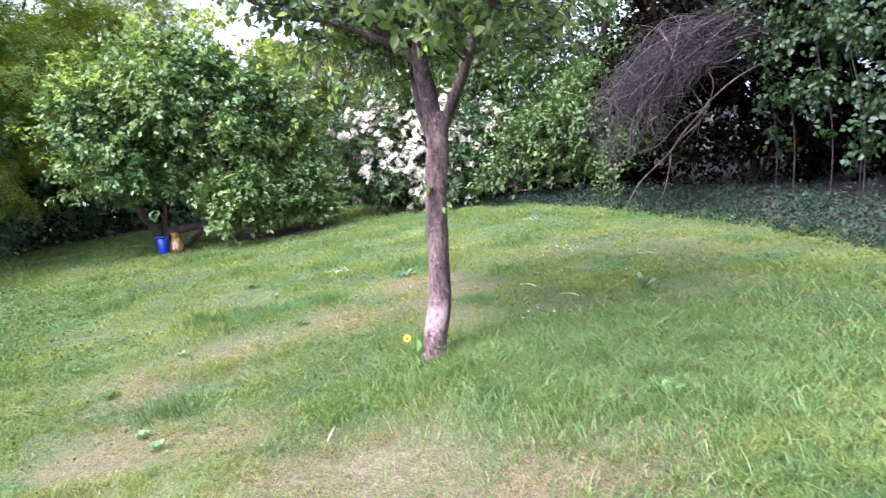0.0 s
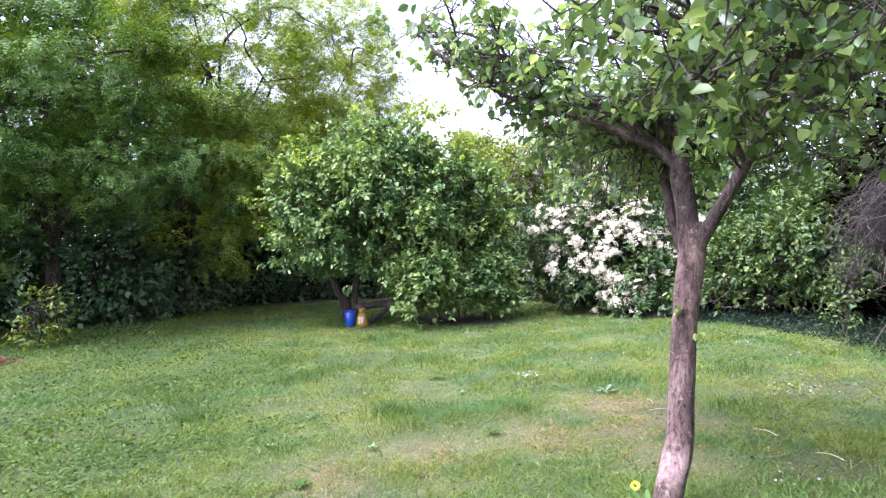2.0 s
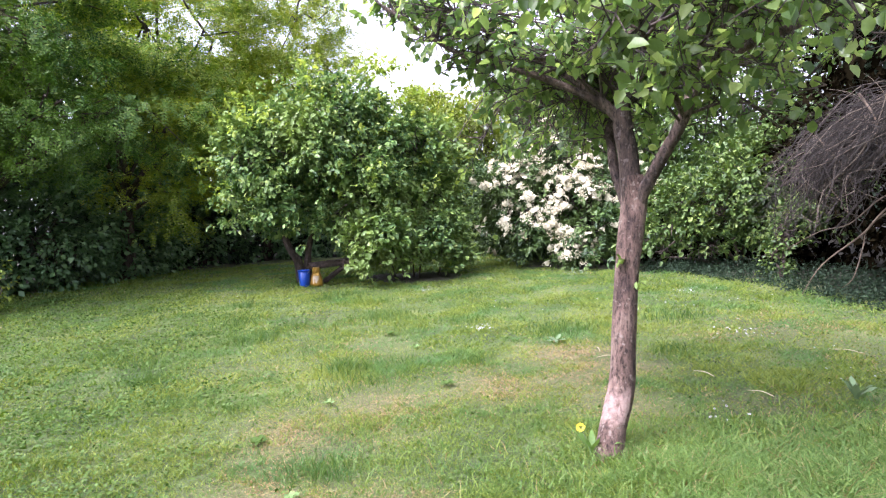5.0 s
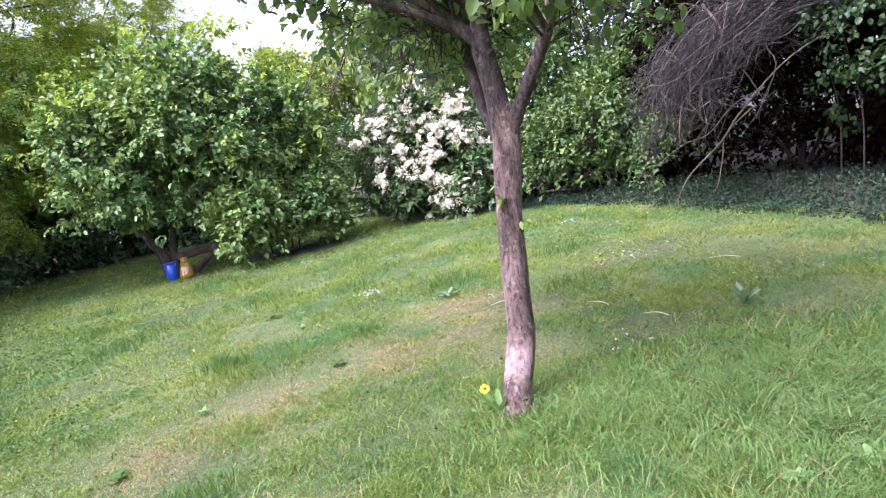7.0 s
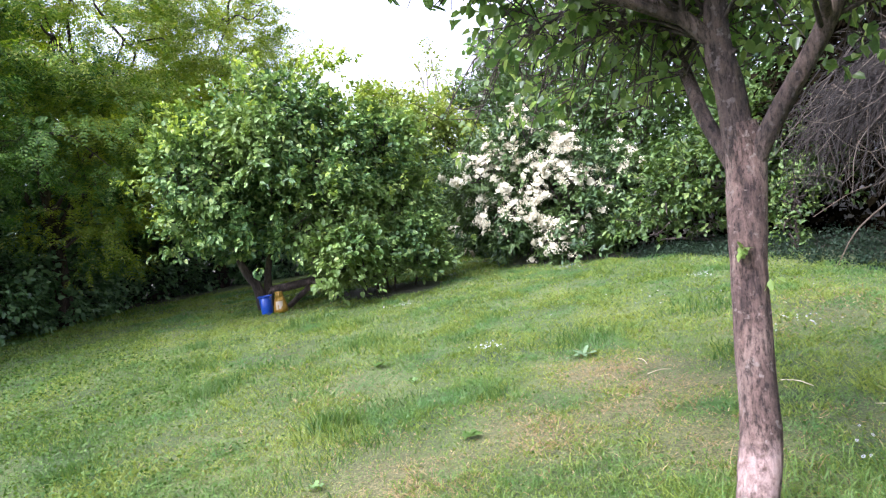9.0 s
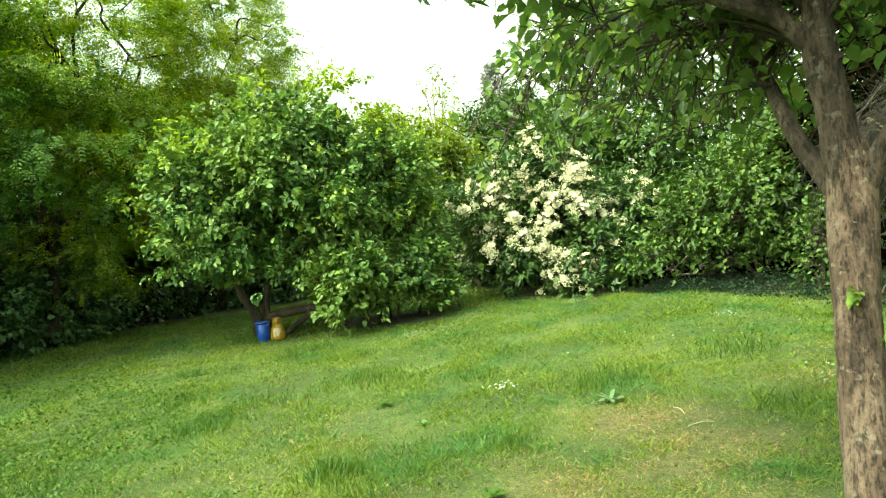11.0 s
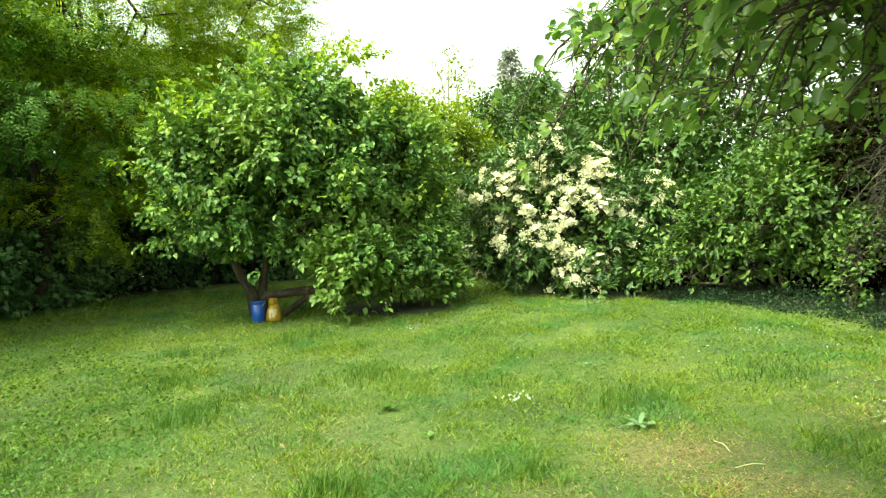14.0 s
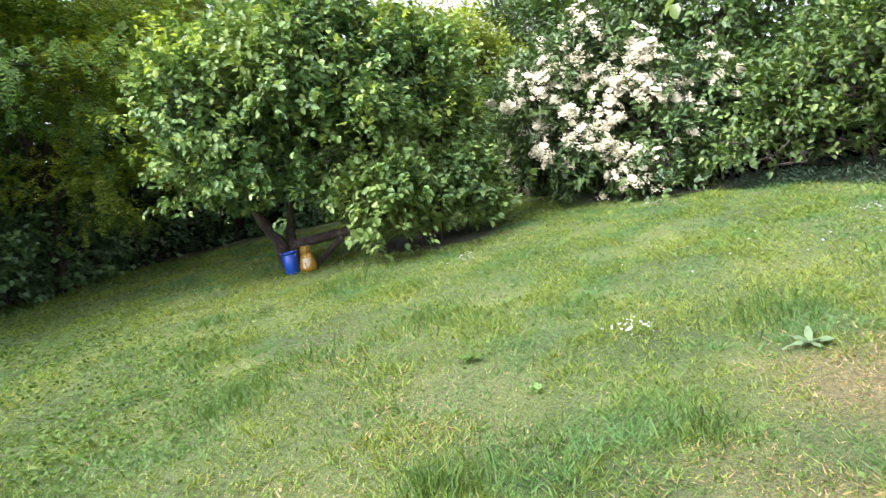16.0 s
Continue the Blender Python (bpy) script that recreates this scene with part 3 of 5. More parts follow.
far_line = spline([(-1.97, 4.33, 2.45), (-1.7, 4.8, 2.7), (-1.4, 5.4, 2.9), (-1.1, 6.0, 2.95)], 6)
low_line = spline([(-1.6, 4.2, 2.12), (-1.62, 3.85, 2.32), (-1.6, 3.4, 2.45), (-1.5, 2.95, 2.6)], 6)
east_line = spline([(-1.48, 4.16, 2.38), (-1.0, 4.3, 2.55), (-0.5, 4.45, 2.7), (0.0, 4.5, 2.9)], 6)
west_line = spline([(-2.1, 4.28, 2.27), (-2.5, 4.12, 2.5), (-2.95, 3.95, 2.68), (-3.4, 3.65, 3.05)], 6)
PEAR_LIMBS = [(west_line, (0.026, 0.02, 0.012)), (main_line, (0.07, 0.06, 0.05, 0.032, 0.018)), (right_line, (0.048, 0.04, 0.035, 0.028, 0.018)), (back_line, (0.038, 0.034, 0.031, 0.026, 0.02, 0.015, 0.01)),
              (left_line, (0.042, 0.031, 0.02, 0.011)), (near_line, (0.026, 0.02, 0.012)), (low_line, (0.02, 0.015, 0.008)), (far_line, (0.032, 0.024, 0.014)), (east_line, (0.03, 0.022, 0.013))]
for line, r in PEAR_LIMBS:
    v, f = tube(line, r, 10, 0.05, rng)
    child("limb", smooth(mesh_of("limb", v, f, M_pear_bark)), pear)

THIN = (near_line, low_line, east_line, right_line)
twigs, leaf_p, leaf_w = [], [], []


def hang(q):
    """How low the crown hangs at a place."""
    if q[0] < -2.5 and q[1] < 4.9:
        return 2.3 + max(0.0, 0.85 * (-2.9 - q[0])) + max(0.0, 0.9 * (3.9 - q[1]))
    if q[1] < 4.3:
        return 2.45 if q[0] < -1.75 else 2.12
    return 1.98


for line, r in PEAR_LIMBS:
    start = int(len(line) * (0.25 if line is left_line or line is low_line else 0.36))
    for i in range(start, len(line)):
        for _ in range(2 if any(line is q for q in THIN) else 3):
            w = unit(rng.normal(size=3) * [1, 1, 0.55] + [0, 0, 0.15])
            w = unit(w + 0.5 * unit(line[i] - np.array([-1.95, 4.3, line[i][2]])))
            ln = rng.uniform(0.35, 0.95)
            a = line[i]
            b = a + w * ln * 0.5 + [0, 0, 0.05]
            c = a + w * ln + [0, 0, -(0.55 if line is back_line else 0.16) * ln]
            if c[2] < hang(c) or np.hypot(c[0] + 1.2, c[1] - 1.0) < 1.2:
                continue
            sl = spline([a, b, c], 4)
            twigs.append(tube(sl, (0.011, 0.007, 0.003), 4))
            for k in range(2, len(sl)):
                for _ in range(2):
                    w2 = unit(w * 0.6 + rng.normal(0, 0.7, 3) - [0, 0, 0.1])
                    e2 = sl[k] + w2 * rng.uniform(0.08, 0.32)
                    if e2[2] < hang(e2) - 0.03:
                        continue
                    twigs.append(tube(spline([sl[k], e2], 2), (0.005, 0.002), 3))
                    leaf_p.append(e2)
                    leaf_w.append(w2)
                    leaf_p.append((e2 + sl[k]) / 2)
                    leaf_w.append(w2)
v, f = joined(twigs)
child("twig_tangle", mesh_of("twig_tangle", v, f, M_dark_bark), pear, kind="stuff")
leaf_p, leaf_w = np.array(leaf_p), np.array(leaf_w)


def pear_leaves(idx):
    foot = leaf_p[idx] + rng.normal(0, 0.035, (len(idx), 3))
    d = unit(leaf_w[idx] * 0.5 + rng.normal(0, 0.7, foot.shape) - [0, 0, 0.45])
    n = unit(rng.normal(0, 0.5, foot.shape) + [0, 0, 0.8])
    L = rng.uniform(0.05, 0.088, len(foot))
    return foot, d, n, L


idx = np.repeat(np.where(rng.random(len(leaf_p)) < np.where((leaf_p[:, 2] > 2.85) & (leaf_p[:, 0] > -2.3), 0.17, np.where(leaf_p[:, 1] > 4.5, 0.25, np.where((leaf_p[:, 0] > -1.5) & (leaf_p[:, 1] < 3.7), 0.28, 0.36))))[0], 4)
foot, d, n, L = pear_leaves(idx)
v, f = leaves(foot, d, n, L, L * 0.66, True, 0.14, 0.2)
child("crown", mesh_of("crown", v, f, M_pear_leaf), pear, kind="stuff")
# the leaves hanging lowest over the walk, each by itself
v, f = leaves(np.zeros((1, 3)), np.array([[0, 1.0, 0]]), np.array([[0, 0, 1.0]]), [0.075], [0.05], True, 0.14, 0.2)
leaf_me = mesh_of("leaf", v, f, M_pear_leaf_single)
low = np.argsort(leaf_p[:, 2] + 0.35 * np.hypot(leaf_p[:, 0] + 1.7, leaf_p[:, 1] - 2.6))[:250]
foot, d, n, L = pear_leaves(low)
for k in range(len(low)):
    ob = new("leaf", leaf_me)
    ob.parent = pear
    y_ax = Vector(d[k])
    x_ax = y_ax.cross(Vector(n[k])).normalized()
    m3 = Matrix((x_ax, y_ax, x_ax.cross(y_ax))).transposed()
    ob.matrix_basis = Matrix.Translation(Vector(foot[k]) - pear.location) @ m3.to_4x4() @ Matrix.Scale(L[k] / 0.075, 4)

# young shoots on the trunk
for cx, cy, cz, count in ((-2.0, 4.155, 1.26, 12), (-1.915, 4.19, 1.12, 4)):
    p = np.tile([cx, cy, cz], (count, 1)) + rng.normal(0, 0.012, (count, 3))
    d = rng.normal(0, 0.6, (count, 3)) + [0, -0.7, 0.1]
    v, f = leaves(p, d, np.tile([0, -0.3, 1.0], (count, 1)) + rng.normal(0, 0.3, (count, 3)), rng.uniform(0.04, 0.08, count), rng.uniform(0.022, 0.036, count))
    child("sprout", mesh_of("sprout", v, f, M_sprout), pear, "fresh green shoot on the trunk", kind="stuff")


# ---- the round bush with several stems ----
rng = np.random.default_rng(11)
BX, BY = -11.9, 10.75
bz = gz(BX, BY)
bush_lobes = [(-11.58, 9.44, 3.13, 1.05, 1.05, 1.05), (-10.64, 10.33, 3.74, 1.15, 1.15, 1.1), (-10.48, 11.06, 2.8, 1.5, 1.5, 1.5), (-9.6, 12.22, 3.24, 1.05, 1.05, 1.05), (-9.36, 12.5, 1.91, 0.95, 0.95, 0.95),
              (-9.3, 12.4, 0.97, 0.8, 0.8, 0.8), (-9.5, 10.78, 1.45, 0.75, 0.75, 0.72), (-10.22, 10.56, 1.75, 0.7, 0.7, 0.65), (-11.19, 9.86, 2.2, 0.75, 0.75, 0.72), (-11.9, 9.31, 2.29, 0.6, 0.6, 0.6), (-9.46, 11.66, 0.73, 0.42, 0.42, 0.45),
              (-10.18, 11.02, 4.3, 0.7, 0.7, 0.6), (-9.0, 12.95, 1.12, 0.6, 0.6, 0.7), (-10.0, 11.2, 0.74, 0.4, 0.4, 0.42), (-11.5, 11.2, 3.1, 1.2, 1.2, 1.1), (-9.9, 12.9, 2.4, 1.0, 1.0, 1.2)]
core = [(a, b, c, 0.62 * d, 0.62 * e, 0.62 * g) for a, b, c, d, e, g in bush_lobes]
c1 = joined([crown(bush_lobes, 5500, 11, 0.12, 0.108, rng, droop=0.3, floor=0.26, ratio=0.64, bough=0.34, shell=0.07, lift=0.9), crown(core, 380, 11, 0.2, 0.16, rng, floor=0.5)])
sp, sw = crown_points(bush_lobes, 420, rng, 0.03, 1.2)
up = sw[:, 2] > -0.2
up &= rng.random(len(sp)) < np.clip((sp[:, 2] - 1.4) / 2.2, 0.15, 1)
sp, sw = sp[up], unit(sw[up] + [0, 0, 0.35])
c2 = shoots(sp, sw, rng.uniform(0.2, 0.6, len(sp)), 12, 0.115, rng)
top = np.array([[-10.4, 11.0, 4.7], [-10.3, 11.1, 4.75], [-10.2, 11.15, 4.8], [-10.1, 11.2, 4.85], [-10.0, 11.3, 4.8], [-9.85, 11.6, 4.4], [-9.7, 11.8, 4.3], [-10.9, 10.2, 4.7], [-11.4, 9.6, 4.1]])
ways = unit(np.array([[0.35, 0.25, 0.8], [0.45, 0.3, 0.75], [0.6, 0.4, 0.6], [0.75, 0.5, 0.45], [0.8, 0.5, 0.55], [0.75, 0.55, 0.35], [0.8, 0.6, 0.2], [0.1, 0.0, 0.9], [-0.4, -0.3, 0.6]]))
c3 = joined([shoots(top, ways, np.array([0.9, 1.1, 1.2, 1.3, 1.1, 1.1, 0.9, 0.45, 0.4]), 34, 0.13, rng), shoots(top + ways * 0.45 + rng.normal(0, 0.1, top.shape), unit(ways + rng.normal(0, 0.35, top.shape)), 0.6, 22, 0.12, rng)])
bv, bf = c1
bv = bv.reshape(-1, 6, 3)
# the crown is open low down round the stems
foot = bv[:, 0]
bv = bv[~((foot[:, 0] > -12.6) & (foot[:, 0] < -10.5) & (foot[:, 1] < 11.9) & (foot[:, 2] < 1.5 + 0.2 * np.sin(5 * foot[:, 0])))]
bf = bf[:2 * len(bv)]
trunks = [(spline([(BX, BY, bz - 0.05), (BX - 0.1, BY - 0.02, bz + 0.5), (BX - 0.35, BY - 0.1, bz + 1.0), (-12.4, 10.3, 2.6)], 6), (0.13, 0.1, 0.085, 0.05)),
          (spline([(BX + 0.12, BY + 0.1, bz - 0.05), (BX + 0.15, BY + 0.1, bz + 0.6), (BX + 0.3, BY + 0.1, bz + 1.2), (-11.2, 10.9, 3.0)], 6), (0.075, 0.06, 0.055, 0.035)),
          (spline([(BX + 0.02, BY + 0.15, bz - 0.05), (BX - 0.02, BY + 0.25, bz + 0.7), (-11.7, 11.3, 2.0), (-11.2, 11.9, 3.2)], 6), (0.1, 0.08, 0.06, 0.04))]
limbs = [(li, (0.045, 0.03, 0.015)) for li in limb_lines((-11.7, 11.0, 1.7), [l[:3] for l in bush_lobes[:8]], rng)]
stems = [(spline([(-9.6 + a, 11.75 + b, gz(-9.6, 11.75) - 0.03), (-9.6 + a * 1.3, 11.8 + b, 0.8), (-9.7 + a, 12.0 + b, 2.0)], 5), (0.022, 0.017, 0.01)) for a, b in ((0, 0), (0.25, 0.2), (-0.35, 0.1), (0.45, 0.7), (-0.1, 0.5), (0.05, -0.15))]
round_bush = tree_of("round_bush", BX, BY, "wide rounded bushy tree with glossy green leaves on several stems", "bush", M_dark_bark, trunks, limbs + stems, (bv.reshape(-1, 3), bf), M_bush_leaf, rng)
child("young_growth", mesh_of("young_growth", *joined([c2, c3]), M_bush_top), round_bush, "lighter shoots over the crown", kind="stuff")
child("inner_twig", mesh_of("inner_twig", *inner_twigs(bush_lobes, 900, rng), M_dark_bark), round_bush, kind="stuff")


# ---- the flowering elder ----
rng = np.random.default_rng(21)
elder_lobes = [(-8.43, 15.27, 2.59, 1.0, 1.0, 1.0), (-7.22, 15.54, 2.8, 1.1, 1.1, 1.1), (-6.34, 15.45, 2.15, 0.95, 0.95, 0.95), (-7.54, 14.82, 1.43, 0.95, 0.95, 0.95), (-6.28, 14.84, 1.17, 0.85, 0.85, 0.85),
               (-6.55, 14.3, 0.65, 0.55, 0.5, 0.5), (-8.88, 15.31, 1.69, 0.75, 0.75, 0.9), (-5.71, 15.42, 1.06, 0.75, 0.75, 0.75), (-5.45, 15.9, 2.14, 0.7, 0.7, 0.7), (-6.96, 15.33, 3.59, 0.45, 0.45, 0.45), (-5.75, 14.5, 0.6, 0.5, 0.5, 0.45)]
el = crown(elder_lobes, 2000, 10, 0.12, 0.14, rng, droop=0.4, ratio=0.42, floor=0.1, bough=0.3)
elder_twigs = inner_twigs(elder_lobes, 500, rng)
elder = tree_of("elder_bush", -6.4, 15.2, "tall elder bush covered in flat creamy white blossom heads", "bush", M_dark_bark,
                [(spline([(-6.4 + a, 15.2 + b, gz(-6.4, 15.2) - 0.05), (-6.4 + 2 * a, 15.2 + b, 1.2), (-6.4 + 4 * a, 15.1 + b, 2.2)], 5), (0.06, 0.045, 0.025)) for a, b in ((0, 0), (0.2, 0.1), (-0.22, 0), (0.1, -0.25))],
                [(li, (0.03, 0.02, 0.01)) for li in limb_lines((-6.4, 15.2, 1.2), [l[:3] for l in elder_lobes], rng)], el, M_elder_leaf, rng)


child("inner_twig", mesh_of("inner_twig", *elder_twigs, M_dark_bark), elder, kind="stuff")


def umbel(radius, rng):
    """A flat, slightly domed blossom head with a lumpy face and a ragged rim."""
    sides, rings = 15, 4
    v = [(0, 0, 0.3 * radius)]
    for k in range(1, rings + 1):
        for j in range(sides):
            a = 2 * math.pi * (j + 0.5 * (k % 2)) / sides + rng.normal(0, 0.07)
            r = radius * k / rings * (1 + rng.normal(0, 0.1 if k < rings else 0.16))
            v.append((r * math.cos(a), r * math.sin(a), 0.3 * radius * (1 - (k / rings) ** 2) + rng.normal(0, 0.1) * radius))
    f = []
    for j in range(sides):
        f.append((0, 1 + j, 1 + (j + 1) % sides))
        for k in range(rings - 1):
            a, b = 1 + k * sides + j, 1 + k * sides + (j + 1) % sides
            f += [(a, a + sides, b + sides), (a, b + sides, b)]
    return np.array(v), np.array(f)


umbel_meshes = [mesh_of("blossom_head", *umbel(0.082, rng), M_blossom) for _ in range(5)]
old_meshes = [mesh_of("blossom_head", *umbel(0.082, rng), M_blossom_old) for _ in range(2)]
p, w = crown_points(elder_lobes, 2600, rng, 0.04, 0.25)
eye_way = unit(np.array([-2.0, 1.5, 1.6]) - p)
front = (np.sum(w * eye_way, 1) > 0.1)
heavy = np.exp(-(((p[:, 0] + 7.0) / 1.35) ** 2 + ((p[:, 2] - 2.3) / 1.0) ** 2)) + 0.6 * np.exp(-(((p[:, 0] + 6.5) / 0.7) ** 2 + ((p[:, 2] - 0.8) / 0.4) ** 2)) + 0.5 * np.exp(-(((p[:, 0] + 5.0) / 0.35) ** 2 + ((p[:, 2] - 2.2) / 0.3) ** 2)) + 0.06
heavy *= 0.2 + 1.0 * (np.sin(2.9 * p[:, 0] + 1.0) * np.sin(3.3 * p[:, 2]) + 0.5 * np.sin(5.1 * p[:, 0] + 3.7 * p[:, 2]) > 0.0)
pick = np.where(front & (rng.random(len(p)) < heavy * 0.8))[0][:240]
rng.shuffle(pick)
spray, heads = [], 0
for i in pick:
    old = rng.random() < 0.16 or p[i][2] > 3.0 and rng.random() < 0.4
    for _ in range(rng.integers(2, 5) if heads < 280 else rng.integers(1, 4)):
        face = unit(w[i] * 0.8 + np.array([0, -0.1, 0.6]) + rng.normal(0, 0.4, 3))
        place = p[i] + w[i] * 0.12 + rng.normal(0, 0.1, 3)
        if heads < 295:
            ob = new("blossom_head", (old_meshes if old else umbel_meshes)[rng.integers(2 if old else 5)])
            ob.parent = elder
            ob.matrix_basis = Matrix.Translation(Vector(place) - elder.location) @ Vector(face).to_track_quat("Z", "Y").to_matrix().to_4x4() @ Matrix.Scale(float(rng.uniform(0.55, 1.2)), 4)
            heads += 1
        m = 18 if heads < 295 else 40
        a, r = rng.uniform(0, 6.28, m), (0.12 if heads < 295 else 0.09) * np.sqrt(rng.random(m))
        side = unit(np.cross(face, [0.2, 0.9, 0.1]))
        over = np.cross(face, side)
        q = place + np.outer(r * np.cos(a), side) + np.outer(r * np.sin(a), over) + np.outer(rng.normal(0.012, 0.016, m), face)
        sz = rng.uniform(0.02, 0.045, m)
        spray.append(leaves(q, rng.normal(0, 1, (m, 3)), face + rng.normal(0, 0.4, (m, 3)), sz, sz * 0.9, False, 0.1, 0.2))
child("floret_spray", mesh_of("floret_spray", *joined(spray), M_blossom), elder, kind="stuff")


# ---- shrubs, hedges and woods ----
def shrub(name, x, y, label, category, lobes, clumps, per, size, mat, seed, bark=M_dark_bark, ratio=0.55, full=True, spread=0.14, group="", stem=0.04, floor=0.05, shoot=60, droop=0.35, bough=0.0):
    r = np.random.default_rng(seed)
    data = [crown(lobes, clumps, per, spread, size, r, droop=droop, ratio=ratio, full=full, floor=floor, bough=bough)]
    if shoot:
        a, b = crown_points(lobes, shoot, r, 0.03, 0.6)
        data.append(shoots(a, unit(b + [0, 0, 0.6]), r.uniform(2.5, 6, len(a)) * size, 10, size * 0.95, r, ratio=ratio, full=full))
    base = (x, y, gz(x, y) - 0.05)
    trunks_ = [(limb_lines(base, [l[:3]], r)[0], (stem, stem * 0.75, stem * 0.35)) for l in lobes[:5]]
    e = tree_of(name, x, y, label, category, bark, trunks_, [], joined(data), mat, r, group)
    child("inner_twig", mesh_of("inner_twig", *inner_twigs(lobes, 50 * len(lobes), r), bark), e, kind="stuff")
    return e


shrub("leafy_shrub", -2.9, 14.7, "light green leafy shrub with arching branches at the lawn's edge", "shrub",
      [(-4.6, 14.43, 0.9, 0.7, 0.7, 0.7), (-3.84, 14.5, 1.3, 0.95, 0.95, 0.95), (-3.01, 14.6, 1.8, 1.0, 1.0, 0.9), (-2.23, 14.5, 2.0, 0.85, 0.85, 0.75), (-4.31, 14.1, 0.5, 0.4, 0.4, 0.4), (-3.44, 14.3, 0.6, 0.5, 0.5, 0.5), (-2.44, 15.47, 2.33, 0.9, 0.9, 0.9), (-1.79, 14.1, 1.45, 0.55, 0.55, 0.4)], 1800, 10, 0.115, M_shrub_leaf, 31, bough=0.27, floor=0.42, shoot=90)
shrub("bramble_thicket", -2.0, 12.95, "small leafy bramble at the foot of the dead brush", "shrub",
      [(-2.05, 12.95, 0.45, 0.22, 0.22, 0.42), (-1.95, 13.2, 0.9, 0.24, 0.3, 0.45)], 60, 9, 0.08, M_shrub_leaf, 32, shoot=10)

HEDGE = [("ivy_hedge", -20.3, 13.5, [(-20.3, 11.2, 1.0, 1.3, 1.8, 1.3), (-20.4, 13.6, 1.1, 1.4, 1.8, 1.5), (-20.0, 16.0, 1.2, 1.6, 1.8, 1.7), (-18.4, 17.6, 1.2, 1.8, 1.4, 1.7), (-20.8, 12.5, 2.4, 1.3, 2.2, 1.2), (-20.5, 15.5, 2.8, 1.6, 2.2, 1.3)], 1900),
         ("ivy_hedge", -14.5, 18.8, [(-16.2, 18.6, 1.3, 1.8, 1.3, 1.8), (-14.0, 18.9, 1.4, 1.8, 1.3, 1.9), (-12.0, 19.0, 1.4, 1.6, 1.3, 1.9), (-14.5, 19.3, 3.0, 2.6, 1.4, 1.3)], 1300),
         ("ivy_hedge", -9.8, 18.3, [(-10.6, 18.7, 1.2, 1.3, 1.1, 1.6), (-9.4, 17.6, 1.1, 1.1, 1.0, 1.3), (-8.8, 17.2, 1.8, 1.3, 1.1, 1.4), (-9.8, 18.8, 2.7, 1.5, 1.1, 1.3)], 1100)]
HEDGE += [("ivy_hedge", -19.6, 6.5, [(-18.2, 2.6, 1.2, 1.2, 1.9, 1.7), (-17.9, 5.2, 1.3, 1.2, 1.9, 1.9), (-18.0, 7.8, 1.4, 1.2, 1.9, 2.0), (-18.9, 10.2, 1.4, 1.2, 1.7, 1.9), (-19.6, 4.0, 3.4, 1.5, 2.4, 1.6), (-19.6, 8.0, 3.6, 1.5, 2.4, 1.6), (-18.6, 0.4, 1.3, 1.2, 1.8, 1.8), (-19.5, 1.0, 3.4, 1.4, 2.0, 1.6)], 2300)]
for k, (name, x, y, lobes, count) in enumerate(HEDGE):
    shrub(name, x, y, "dense dark ivy and bramble hedge behind the lawn", "hedge", lobes, int(count * 1.3), 9, 0.15, M_ivy_leaf if x < -17 else M_elder_leaf, 41 + k, ratio=0.75, full=False, spread=0.2, group="hedge round the garden", shoot=40)
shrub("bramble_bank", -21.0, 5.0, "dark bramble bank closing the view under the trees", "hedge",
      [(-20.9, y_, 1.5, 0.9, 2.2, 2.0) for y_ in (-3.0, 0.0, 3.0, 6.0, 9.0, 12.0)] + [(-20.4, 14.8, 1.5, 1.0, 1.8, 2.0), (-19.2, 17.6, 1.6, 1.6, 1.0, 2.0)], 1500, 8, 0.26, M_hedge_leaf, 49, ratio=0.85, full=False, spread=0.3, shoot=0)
# dark leaf mass standing for the shaded hollow; low lobes darken under the shrub
shrub("dark_thicket", 0.6, 14.2, "deep thicket behind the dead brush, near black to paint its shaded hollow", "hedge",
      [(-0.9, 14.9, 1.4, 1.4, 0.9, 1.6), (1.2, 14.6, 1.5, 1.5, 1.0, 1.7), (3.2, 13.2, 1.6, 1.0, 1.5, 1.8), (0.4, 14.8, 3.3, 2.2, 1.1, 1.5), (3.2, 12.8, 3.6, 1.3, 1.8, 1.6), (0.3, 12.9, 3.9, 1.7, 1.3, 0.7), (1.9, 12.2, 3.7, 1.5, 1.3, 0.8), (4.2, 10.8, 1.8, 0.9, 1.6, 2.0), (2.0, 14.0, 2.8, 1.2, 1.0, 1.3), (2.2, 13.8, 1.2, 1.2, 0.9, 1.5), (-3.6, 15.7, 0.9, 1.3, 0.6, 1.0), (-2.2, 15.3, 0.9, 1.0, 0.6, 1.0), (-5.0, 15.9, 0.8, 1.0, 0.5, 0.9), (0.2, 14.4, 1.0, 1.2, 0.7, 1.3), (-1.2, 14.2, 2.4, 1.0, 0.8, 1.2)], 3000, 9, 0.16, M_thicket_shade, 48, bark=M_dead_twig, full=False, spread=0.25, shoot=20)


